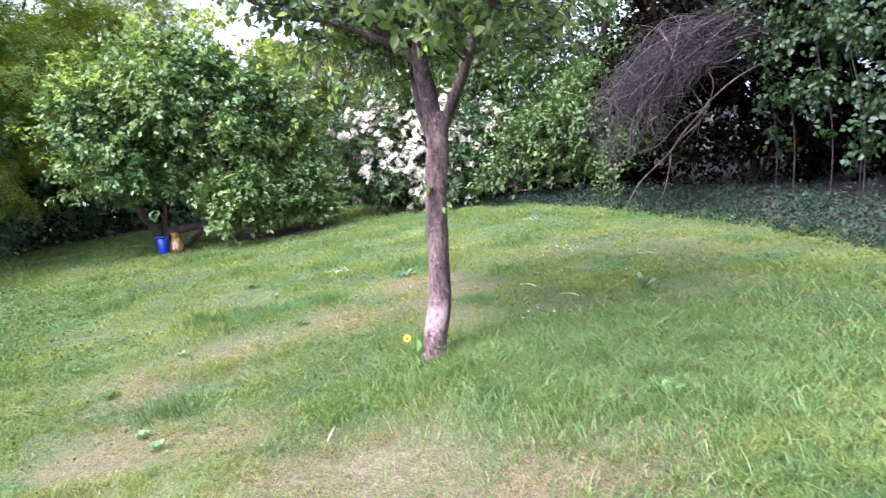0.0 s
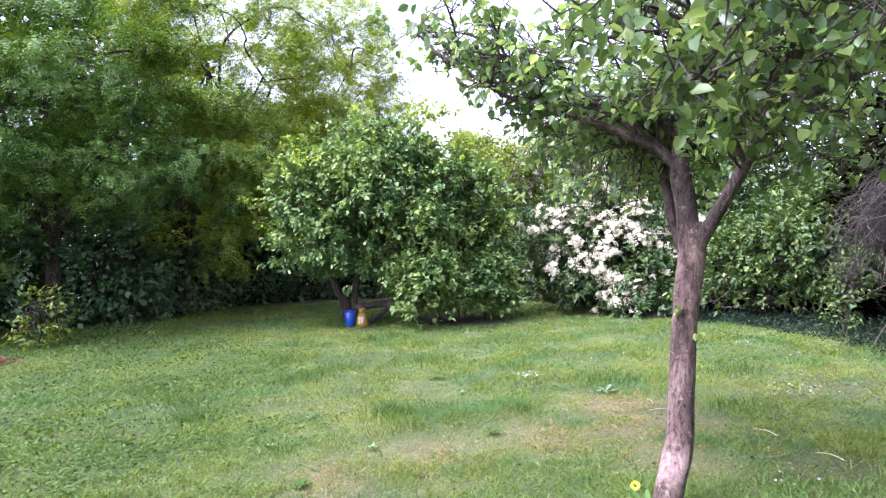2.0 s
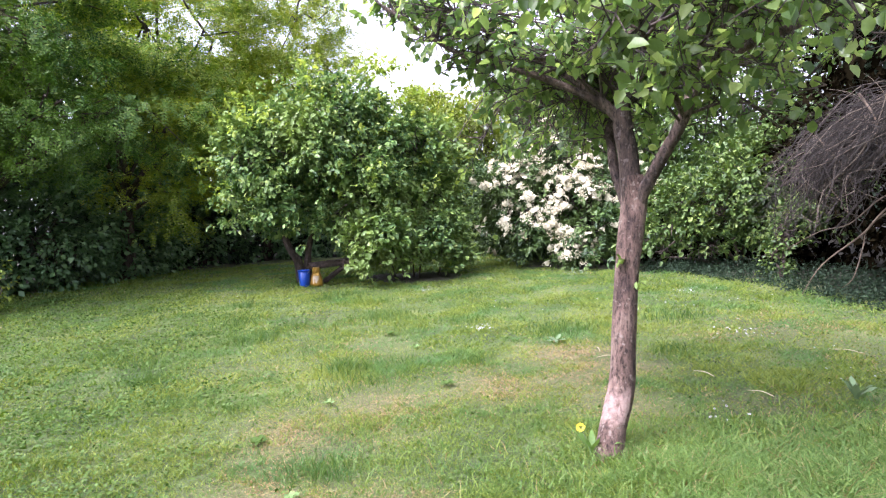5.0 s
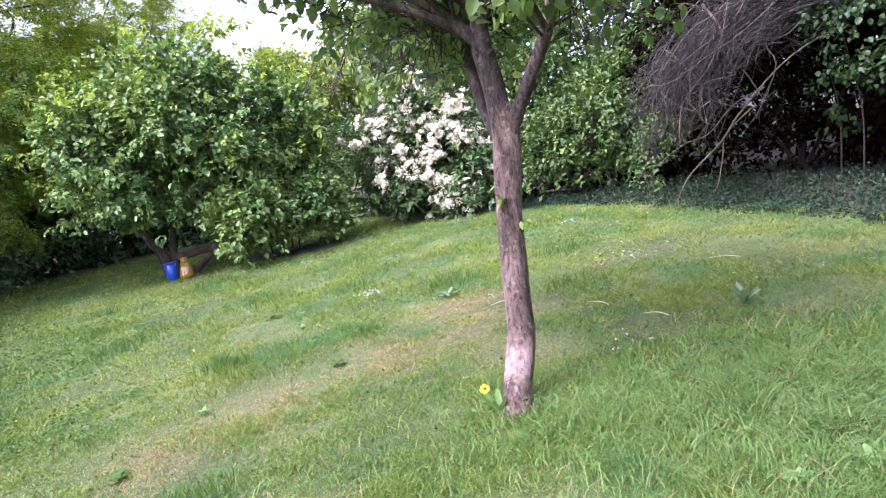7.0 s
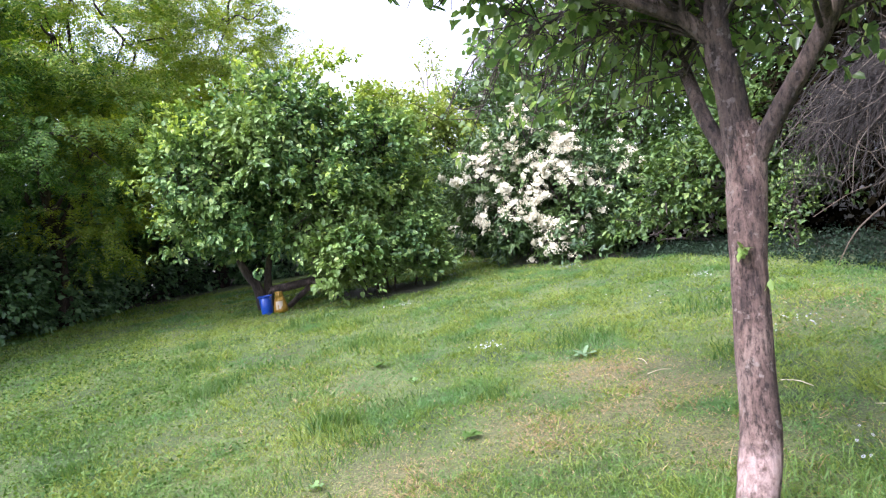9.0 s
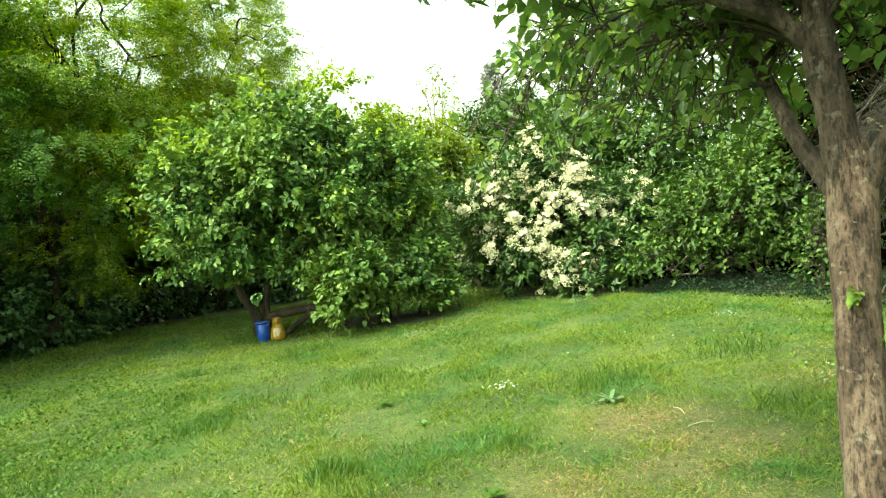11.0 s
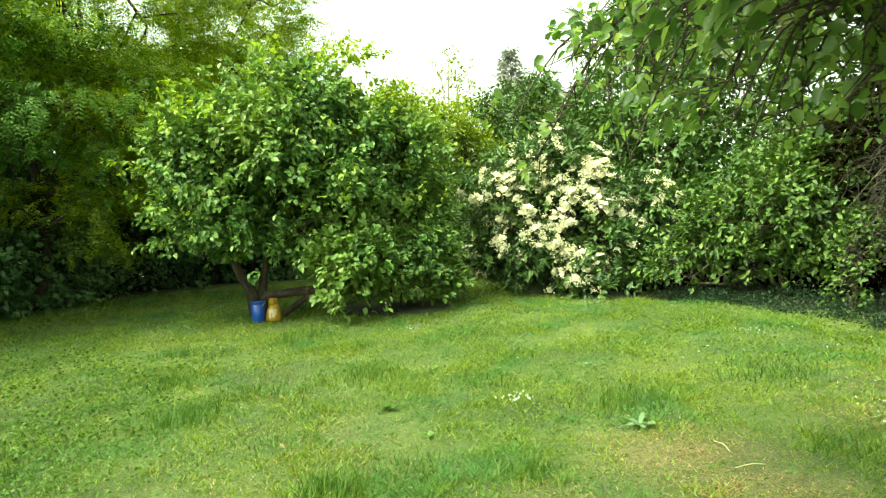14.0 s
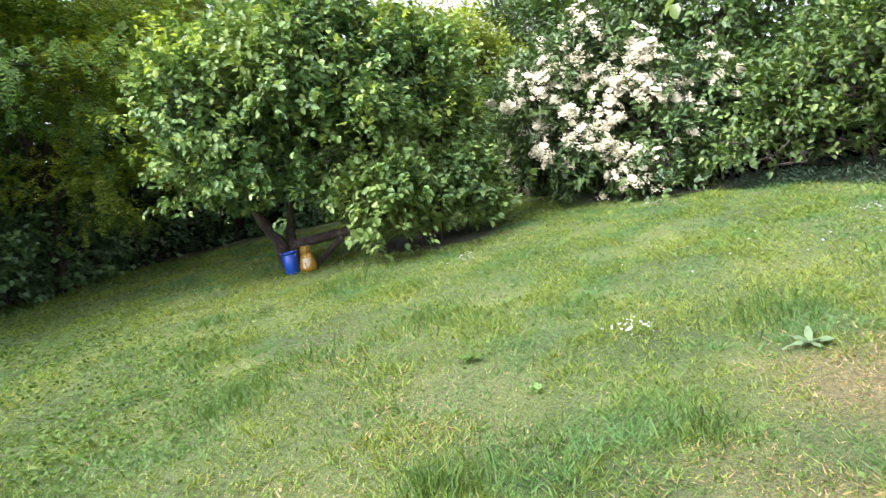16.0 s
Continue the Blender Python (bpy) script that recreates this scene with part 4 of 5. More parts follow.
def robinia(x, y, lobes, count, seed, label, mat=M_robinia_leaf):
    """A feather-leaved tree: dark crooked limbs and drooping sprays."""
    r = np.random.default_rng(seed)
    p, w = crown_points(lobes, count, r, 0.16, 0.25)
    p, w = p[::9], w[::9]
    idx = np.repeat(np.arange(len(p)), 38)
    tip = unit(w * [1, 1, 0.4] + r.normal(0, 0.35, p.shape))[idx]
    reach = r.uniform(-0.35, 0.5, (len(idx), 1))
    foot = p[idx] + tip * reach + r.normal(0, 1, (len(idx), 3)) * [0.2, 0.2, 0.06] - [0, 0, 1] * np.clip(reach, 0, 1) ** 2 * 0.55
    out = [fronds(foot, tip, 0.235, r, 4, 0.2)]
    base = (x, y, gz(x, y) - 0.1)
    trunk = [(spline([base, (x + 0.1, y + 0.1, 2.0), (x - 0.1, y + 0.15, 4.5), (x + 0.1, y, 7.5)], 6), (0.22, 0.17, 0.13, 0.06))]
    limbs_ = [(li, (0.07, 0.05, 0.02)) for li in limb_lines((x, y + 0.1, 2.6), [l[:3] for l in lobes], r, 0.25)]
    for l in lobes:
        for _ in range(3):
            t = np.array(l[:3]) + unit(r.normal(size=3) + [0.5, -0.3, 0]) * np.array(l[3:6]) * 0.9
            limbs_.append((limb_lines(l[:3], [t], r, 0.3)[0], (0.035, 0.022, 0.008)))
    return tree_of("robinia_tree", x, y, label, "tree", M_dark_bark, trunk, limbs_, joined(out), mat, r, "feather-leaved trees along the lawn")


for k, (x, y, lobes) in enumerate([(-20.6, 4.6, [(-20.4, 3.6, 5.0, 1.8, 2.4, 2.2), (-20.4, 6.4, 5.4, 1.8, 2.2, 2.4), (-20.2, 4.6, 8.0, 1.7, 2.4, 1.6), (-20.4, 2.0, 7.0, 1.7, 2.0, 2.0)]),
                                   (-21.2, 11.0, [(-20.8, 9.6, 5.2, 1.8, 2.2, 2.3), (-20.9, 12.4, 5.2, 1.8, 2.2, 2.3), (-20.6, 9.2, 8.0, 1.7, 2.3, 1.6), (-20.2, 14.8, 5.6, 1.7, 2.0, 1.8)])]):
    shrub("maple_tree", x, y, "dark leafy tree closing the row behind", "tree", lobes + [(lx - 0.8, ly + 1.2, lz + 0.6, la, lb, lc) for lx, ly, lz, la, lb, lc in lobes], 3000, 7, 0.26, M_wood_leaf, 55 + k, full=False, spread=0.3, group="trees behind the garden", stem=0.15, floor=0.5, shoot=0)

robinia(-17.6, 6.3, [(-16.0, 6.2, 6.5, 2.2, 2.6, 1.6), (-16.6, 4.0, 5.5, 2.2, 2.3, 1.7), (-15.5, 6.8, 4.3, 1.5, 2.0, 1.2), (-16.8, 4.6, 3.0, 1.6, 1.8, 1.1), (-16.6, 7.2, 8.6, 2.2, 2.4, 1.6), (-16.8, 3.5, 8.0, 2.3, 2.5, 1.6), (-15.6, 4.0, 4.4, 1.3, 1.6, 1.0), (-16.9, 2.4, 3.0, 1.4, 1.6, 1.4), (-15.0, 8.7, 4.6, 1.6, 1.8, 1.5)], 4300, 51, "tall feather-leaved tree with low drooping yellow-green sprays")
robinia(-18.6, 10.2, [(-15.3, 9.3, 6.8, 2.2, 2.2, 1.7), (-15.3, 11.0, 7.0, 2.0, 2.0, 1.6), (-15.1, 10.6, 4.65, 1.6, 1.6, 1.3), (-14.8, 10.7, 8.7, 2.0, 2.0, 1.6), (-15.0, 8.7, 8.2, 2.0, 2.0, 1.6), (-16.8, 10.3, 2.8, 1.2, 1.4, 1.1), (-17.4, 11.6, 5.4, 2.0, 2.1, 1.6)], 3500, 52, "broad feather-leaved tree leaning over the lawn's edge", M_robinia_sunlit)
robinia(-19.6, 16.2, [(-15.0, 14.1, 7.9, 1.6, 1.6, 1.3), (-14.75, 14.9, 6.9, 1.2, 1.2, 1.0), (-15.1, 13.3, 6.3, 1.8, 1.8, 1.4), (-16.1, 12.7, 4.4, 1.6, 1.6, 1.3), (-15.2, 13.5, 8.9, 1.6, 1.6, 1.3), (-17.2, 13.2, 5.2, 1.9, 2.0, 1.4), (-16.6, 15.2, 5.2, 1.7, 1.8, 1.2), (-18.4, 15.6, 6.5, 2.0, 2.0, 1.5), (-18.0, 15.8, 3.6, 1.6, 1.6, 1.1)], 3000, 53, "yellow-green feather-leaved tree with long layered branches against the sky", M_robinia_sunlit)

WOODS = [("field_maple", -12.9, 21.0, [(-13.8, 21.0, 4.2, 1.6, 1.4, 1.5), (-12.2, 21.2, 4.0, 1.5, 1.4, 1.4), (-12.9, 21.0, 5.0, 1.4, 1.4, 1.0), (-14.8, 21.4, 3.2, 1.6, 1.4, 1.6), (-11.2, 21.4, 3.0, 1.3, 1.2, 1.2), (-13.6, 19.6, 5.3, 0.95, 0.9, 0.8), (-12.7, 19.9, 4.9, 0.95, 0.9, 0.8), (-14.5, 19.5, 5.6, 0.85, 0.8, 0.75), (-12.2, 20.4, 4.5, 0.85, 0.8, 0.8)], 1900, M_far_leaf, "yellow-green tree behind the hedge"),
         ("field_maple", -9.6, 22.5, [(-9.8, 22.4, 3.8, 1.7, 1.5, 1.7), (-8.6, 22.2, 4.6, 1.4, 1.4, 1.4), (-10.4, 22.6, 2.4, 1.6, 1.4, 1.6)], 900, M_wood_leaf, "dull green tree behind the hedge"),
         ("field_maple", -11.4, 24.8, [(-11.6, 24.6, 5.4, 1.5, 1.4, 1.6), (-10.4, 24.4, 4.4, 1.6, 1.4, 1.6), (-12.4, 24.8, 4.2, 1.3, 1.3, 1.4), (-11.4, 24.6, 2.6, 2.4, 1.3, 1.6), (-11.84, 22.3, 5.7, 1.0, 1.0, 0.9), (-11.3, 22.8, 4.9, 1.3, 1.2, 1.2), (-10.8, 23.2, 6.3, 0.8, 0.8, 0.75)], 1400, M_wood_leaf, "grey-green tree behind the hedge"),
         ("ash_tree", -6.4, 19.6, [(-7.4, 19.4, 3.9, 1.6, 1.4, 1.5), (-6.0, 19.6, 5.3, 1.8, 1.6, 1.5), (-5.0, 19.2, 3.8, 1.7, 1.5, 1.6), (-6.6, 19.2, 2.6, 2.0, 1.2, 1.4), (-5.6, 19.8, 6.8, 1.3, 1.3, 1.0)], 1700, M_wood_leaf, "tall green tree rising behind the elder"),
         ("ash_tree", -2.4, 18.8, [(-3.4, 18.6, 4.2, 1.7, 1.5, 1.6), (-1.6, 18.6, 4.6, 1.8, 1.5, 1.8), (-2.6, 18.8, 6.4, 1.9, 1.6, 1.6), (-3.0, 18.0, 2.4, 2.0, 1.2, 1.3), (-0.6, 18.2, 2.8, 1.6, 1.3, 1.5)], 1700, M_wood_leaf, "tall green tree standing over the shrubs"),
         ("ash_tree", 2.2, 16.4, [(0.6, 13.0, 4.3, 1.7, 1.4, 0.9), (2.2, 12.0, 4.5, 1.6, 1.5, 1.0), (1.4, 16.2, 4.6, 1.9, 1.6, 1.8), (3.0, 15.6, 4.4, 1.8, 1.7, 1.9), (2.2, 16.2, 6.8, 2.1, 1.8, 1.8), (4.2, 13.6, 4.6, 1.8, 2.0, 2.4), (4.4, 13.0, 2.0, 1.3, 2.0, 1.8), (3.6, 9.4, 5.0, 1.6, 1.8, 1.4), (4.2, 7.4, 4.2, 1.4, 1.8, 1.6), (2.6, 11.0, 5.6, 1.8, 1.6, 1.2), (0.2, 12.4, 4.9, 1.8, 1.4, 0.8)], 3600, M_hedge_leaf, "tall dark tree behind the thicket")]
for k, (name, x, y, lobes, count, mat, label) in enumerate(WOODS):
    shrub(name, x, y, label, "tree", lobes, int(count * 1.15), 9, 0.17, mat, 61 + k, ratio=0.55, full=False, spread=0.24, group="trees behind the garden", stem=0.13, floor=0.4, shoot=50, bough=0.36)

# the belt of woodland all round, further out
rng = np.random.default_rng(69)
belt = []
for x, y, h in [(-27, -2, 6), (-26, 3, 7), (-26.5, 8, 7), (-26, 13, 7), (-25, 18, 6.5), (-22, 22, 6), (-19, 25, 5), (-16, 28, 4.6), (-12, 30, 4.6), (-8, 29, 5), (-4, 27, 6), (0, 25, 7), (4, 22, 7.5), (7, 18, 7.5), (8.5, 14, 7.5), (9, 10, 7), (9, 6, 7), (9, 2, 6.5), (8, -3, 6), (5, -8, 6), (0, -11, 6), (-6, -12, 6), (-13, -11, 6), (-20, -8, 6)]:
    belt += [(x, y, h * 0.3, 2.6, 2.6, h * 0.36), (x + 1, y + 0.5, h * 0.7, 2.3, 2.3, h * 0.32)]
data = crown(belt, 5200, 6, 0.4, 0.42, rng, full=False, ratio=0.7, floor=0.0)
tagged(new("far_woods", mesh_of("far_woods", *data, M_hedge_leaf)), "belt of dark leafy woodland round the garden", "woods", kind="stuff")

# a thin, half-bare tree and a conifer far off
rng = np.random.default_rng(71)
SX, SY = -14.8, 24.4
lines = [spline([(SX, SY, 0.3), (SX + 0.1, SY, 4.0), (SX - 0.05, SY, 6.6), (SX + 0.1, SY, 9.0)], 6)] + limb_lines((SX, SY, 5.0), [(SX + a, SY + b, c) for a, b, c in ((1.1, 0, 7.6), (-0.9, 0.2, 7.4), (0.7, 0.3, 8.4), (-0.6, -0.2, 8.6), (1.6, 0, 6.6), (-1.4, 0, 6.3), (0.35, 0, 8.9))], rng)
ends = np.vstack([li[len(li) // 2:] for li in lines])
data = crown([(*e, 0.22, 0.22, 0.18) for e in ends], 170, 6, 0.12, 0.12, rng, full=False, floor=1.0)
tree_of("thin_tree", SX, SY, "thin sparse tree with few leaves against the sky", "tree", M_pale_bark, [(lines[0], (0.07, 0.05, 0.03, 0.012))], [(li, (0.03, 0.02, 0.008)) for li in lines[1:]], data, M_far_leaf, rng)
CX, CY = -14.1, 29.2
pts, ways = [], []
for z in np.arange(2.5, 9.9, 0.16):
    rr = 3.0 * (10.15 - z) / 7.6 * rng.uniform(0.75, 1.15)
    for a in rng.uniform(0, 6.28, 7):
        for q in (0.35, 0.65, 0.95):
            pts.append((CX + rr * q * math.cos(a), CY + rr * q * math.sin(a), z - 0.25 * q * rr))
            ways.append((math.cos(a), math.sin(a), -0.15))
pts, ways = np.array(pts), np.array(ways)
idx = np.repeat(np.arange(len(pts)), 4)
foot = pts[idx] + rng.normal(0, 0.1, (len(idx), 3))
d = unit(ways[idx] + rng.normal(0, 0.45, foot.shape))
data = leaves(foot, d, unit(rng.normal(0, 0.4, foot.shape) + [0, 0, 1.0]), np.full(len(idx), 0.3), np.full(len(idx), 0.1), False)
tree_of("conifer", CX, CY, "grey-green pointed conifer far behind the garden", "tree", M_dark_bark, [(spline([(CX, CY, 0.3), (CX, CY, 5), (CX, CY, 9.9)], 4), (0.15, 0.1, 0.02))], [], data, M_conifer, rng)


# ---- the heap of dead brush ----
rng = np.random.default_rng(81)
brush = thing("dead_brush_heap", -0.4, 12.5, gz(-0.4, 12.5), "heap of dry grey-brown dead branches arching down to the ground", "dead brush")
arcs = []
LEFT, BACK = unit(np.array([-0.912, -0.41, 0.0])), unit(np.array([-0.41, 0.912, 0.0]))
core_at = np.array([0.1, 11.6, 1.25])
for _ in range(360):
    # each twig runs along the dome of the heap, from its top over to the side of the lawn, and hangs there
    start = radians(rng.uniform(50, 135))
    stop = max(start - radians(rng.uniform(45, 115)), radians(rng.uniform(-8, 40)))
    size, side = rng.uniform(0.55, 1.03) ** 0.7, rng.normal(-0.1, 0.5)
    ang = np.linspace(start, stop, 5)
    rx, rz = 1.85 * size * rng.uniform(0.9, 1.1), 1.8 * size * rng.uniform(0.9, 1.1)
    line = core_at + np.outer(np.cos(ang) * rx, LEFT) + np.outer(np.sin(ang) * rz, [0, 0, 1]) + np.outer(side + np.linspace(0.35, -0.3, 5) * rng.normal(0.6, 0.7), BACK)
    line = line + np.outer([0, 0, 0.0, 0.08, 0.26], LEFT) * rng.uniform(0.2, 1.6) + rng.normal(0, 0.11, line.shape)
    line = spline(line, 3)
    line[:, 2] = np.maximum(line[:, 2], 0.2)
    arcs.append(tube(line, (0.011 * rng.uniform(0.5, 1.3), 0.007, 0.003), 4))
    for _ in range(3):
        k = rng.integers(3, len(line) - 1)
        s0, way = line[k], unit(line[k + 1] - line[k])
        e0 = s0 + unit(0.55 * way + 0.2 * LEFT + rng.normal(0, 0.75, 3) - [0, 0, 0.15]) * rng.uniform(0.2, 0.7)
        e0[2] = max(e0[2], 0.15)
        arcs.append(tube(spline([s0, (s0 + e0) / 2 + rng.normal(0, 0.05, 3), e0], 2), (0.0055, 0.004, 0.002), 3))
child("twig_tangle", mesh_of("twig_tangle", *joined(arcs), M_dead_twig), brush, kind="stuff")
for a, b, c, r in [((-0.1, 10.95, 1.75), (-0.75, 10.75, 1.05), (-1.5, 10.7, 0.2), 0.024), ((-0.3, 10.85, 1.45), (-0.75, 10.7, 0.85), (-1.0, 10.7, 0.3), 0.017), ((-0.1, 10.9, 1.7), (-0.9, 10.7, 1.2), (-1.7, 10.8, 0.85), 0.018), ((-0.75, 10.8, 3.0), (-0.55, 10.75, 2.2), (-0.15, 10.8, 1.55), 0.024),
                ((-1.3, 10.9, 2.5), (-0.95, 10.7, 2.0), (-0.5, 10.75, 1.5), 0.018), ((0.9, 11.1, 2.3), (0.2, 10.9, 2.0), (-0.35, 10.8, 1.5), 0.022), ((-0.9, 10.7, 1.95), (-1.0, 10.65, 1.55), (-0.75, 10.7, 1.3), 0.015), ((1.3, 11.2, 3.1), (0.1, 10.9, 3.0), (-1.2, 11.0, 2.3), 0.02),
                ((1.2, 11.1, 2.6), (0.4, 10.9, 2.65), (-0.6, 10.8, 2.2), 0.016)]:
    bent = spline([a, np.add(np.multiply(a, 0.5), np.multiply(b, 0.5)) + rng.normal(0, 0.06, 3), b, np.add(np.multiply(b, 0.5), np.multiply(c, 0.5)) + rng.normal(0, 0.07, 3), c], 5)
    v, f = tube(bent, (r * 0.75, r * 0.55, r * 0.25), 6, 0.06, rng)
    child("branch", smooth(mesh_of("branch", v, f, M_branch)), brush)

# hanging creeper to the side of it
rng = np.random.default_rng(91)
vines = []
for k, (x, y) in enumerate([(0.95, 10.9), (1.35, 10.3), (1.75, 10.6), (2.2, 9.9), (1.6, 9.6), (2.6, 9.4), (0.75, 11.3), (3.0, 10.2)]):
    g = gz(x, y)
    hanging = spline([(x, y, g - 0.03), (x + 0.08, y + 0.05, 1.2), (x - 0.05, y + 0.1, 2.4), (x + 0.15, y + 0.3, 3.8)], 6)
    vines.append((hanging, (0.011, 0.009, 0.008, 0.007)))
creeper_lobes = [(1.5, 10.9, 3.4, 1.3, 0.9, 1.3), (2.5, 10.0, 2.6, 1.0, 1.0, 1.6), (2.9, 9.2, 1.4, 0.8, 0.9, 1.3), (1.2, 11.0, 2.3, 0.5, 0.45, 1.0), (2.0, 10.2, 4.6, 1.6, 1.3, 1.2), (3.2, 8.6, 3.6, 1.2, 1.3, 1.6)] + [(v_[0][k][0], v_[0][k][1], v_[0][k][2], 0.16, 0.16, 0.25) for v_ in vines for k in (5, 9, 13)]
tree_of("creeper_curtain", 1.6, 10.4, "climbing creeper hanging in a leafy curtain over thin stems", "creeper", M_dead_twig, vines, [], crown(creeper_lobes, 1500, 10, 0.15, 0.085, rng, ratio=0.75, floor=0.2, droop=0.7), M_creeper_leaf, rng)

# low weeds at the foot of the thicket, dark-leaved to stand for shade
rng = np.random.default_rng(95)
m = 1700
t = rng.random(m)
ex, ey = np.interp(t, [0, 0.25, 0.4, 0.62, 0.85, 1], [-5.2, -3.6, -2.2, -0.9, 0.5, 1.4]), np.interp(t, [0, 0.25, 0.4, 0.62, 0.85, 1], [14.0, 13.6, 12.4, 10.6, 8.6, 6.4])
off = np.abs(rng.normal(0, 1.3, m))
wx, wy = ex + off * 0.75, ey + off * 0.65
pp = np.stack([wx, wy, ground_z(wx, wy) + rng.uniform(0.02, 0.2, m) * np.clip(off + 0.2, 0, 1)], -1)
idx = np.repeat(np.arange(m), 12)
foot = pp[idx] + rng.normal(0, 0.07, (len(idx), 3))
foot[:, 2] = np.maximum(foot[:, 2], ground_z(foot[:, 0], foot[:, 1]) + 0.02)
L = rng.uniform(0.025, 0.055, len(idx))
weeds = leaves(foot, unit(rng.normal(0, 0.8, foot.shape) - [0.2, 0.2, 0.1]), unit(rng.normal(0, 0.4, foot.shape) + [0, 0, 1.0]), L, L * 0.7)
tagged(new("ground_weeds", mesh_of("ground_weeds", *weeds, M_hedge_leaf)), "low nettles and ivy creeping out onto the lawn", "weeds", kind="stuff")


# ---- beneath the bush: bucket, bag, beam ----
bx, by = -11.1, 10.05
bucket = thing("bucket", bx, by, gz(bx, by) - 0.01, "bright blue plastic bucket standing in the grass under the bush", "bucket")


def lathe(profile, sides=28):
    bm = bmesh.new()
    rings = [[bm.verts.new((r * math.cos(2 * math.pi * k / sides), r * math.sin(2 * math.pi * k / sides), z)) for k in range(sides)] for r, z in profile]
    for a, b in zip(rings, rings[1:]):
        for k in range(sides):
            fc = bm.faces.new((a[k], a[(k + 1) % sides], b[(k + 1) % sides], b[k]))
            fc.smooth = True
    bm.faces.new(rings[0][::-1])
    return bm


part("body", lathe([(0.1, 0.0), (0.108, 0.012), (0.13, 0.36), (0.126, 0.362), (0.105, 0.02), (0.001, 0.018)]), M_blue, bucket)
part("rim", lathe([(0.128, 0.345), (0.142, 0.347), (0.144, 0.372), (0.136, 0.38), (0.126, 0.376), (0.126, 0.346)]), M_blue, bucket)
bm = bmesh.new()
hv, hf = tube(spline([(0.14 * math.cos(a), 0.02 - 0.13 * math.sin(a) * 0.6, 0.355 - 0.11 * math.sin(a)) for a in np.linspace(0, math.pi, 9)], 3), (0.004,), 6)
hvs = [bm.verts.new(p) for p in hv]
for q in hf:
    bm.faces.new([hvs[i] for i in q])
part("handle", bm, M_steel, bucket, "thin steel handle folded down")

bag = thing("plastic_bag", bx + 0.22, by + 0.16, gz(bx + 0.22, by + 0.16) - 0.01, "full ochre-yellow plastic bag with a gathered neck beside the bucket", "bag")
rng = np.random.default_rng(101)


def sack(levels, sides=26, crease=0.05):
    bm = bmesh.new()
    ph = rng.uniform(0, 6.28, 5)
    rings = []
    for z, a, b in levels:
        ring = []
        for k in range(sides):
            t = 2 * math.pi * k / sides
            fold = 1 + crease * (math.sin(5 * t + ph[0] + 9 * z) + 0.7 * math.sin(9 * t + ph[1] - 14 * z)) + rng.normal(0, crease * 0.25)
            ring.append(bm.verts.new((a * fold * math.cos(t), b * fold * math.sin(t), z)))
        rings.append(ring)
    for a, b in zip(rings, rings[1:]):
        for k in range(sides):
            bm.faces.new((a[k], a[(k + 1) % sides], b[(k + 1) % sides], b[k])).smooth = True
    bm.faces.new(rings[0][::-1])
    bm.faces.new(rings[-1])
    return bm


bag_body = part("body", sack([(0, 0.1, 0.09), (0.02, 0.14, 0.12), (0.08, 0.15, 0.13), (0.16, 0.14, 0.12), (0.24, 0.115, 0.1), (0.32, 0.09, 0.075)]), M_ochre, bag)
part("neck", sack([(0.315, 0.091, 0.076), (0.36, 0.075, 0.06), (0.4, 0.085, 0.05), (0.43, 0.09, 0.045)], crease=0.12), M_ochre, bag, "gathered top of the bag")
bm = bmesh.new()
pv = [[bm.verts.new(((0.137 - 0.04 * abs(2 * j / 5 - 1) ** 2 - 0.11 * max(0, z - 0.12)) * math.sin(2.2 + 0.85 * (2 * j / 5 - 1)) * 1.02, (0.135 - 0.1 * max(0, z - 0.12)) * math.cos(2.2 + 0.85 * (2 * j / 5 - 1)) * 1.02, z)) for j in range(6)] for z in np.linspace(0.08, 0.24, 6)]
for a, b in zip(pv, pv[1:]):
    for j in range(5):
        bm.faces.new((a[j], a[j + 1], b[j + 1], b[j])).smooth = True
part("print", bm, M_print, bag, "pale worn print")

beam = thing("wooden_beam", -11.3, 10.9, gz(-11.3, 10.9), "dark weathered beam lying low on a slanting prop", "beam")
for name, ends, r in (("beam", [(-11.62, 10.72, 0.66), (-11.1, 10.86, 0.7), (-10.5, 11.05, 0.74)], 0.085), ("prop", [(-11.2, 10.6, 0.22), (-10.95, 10.75, 0.42), (-10.65, 10.92, 0.66)], 0.055)):
    v, f = tube(spline(ends, 5), (r, r * 1.05, r * 0.95), 8, 0.05, rng)
    child(name, smooth(mesh_of(name, v, f, M_beam_wood)), beam)


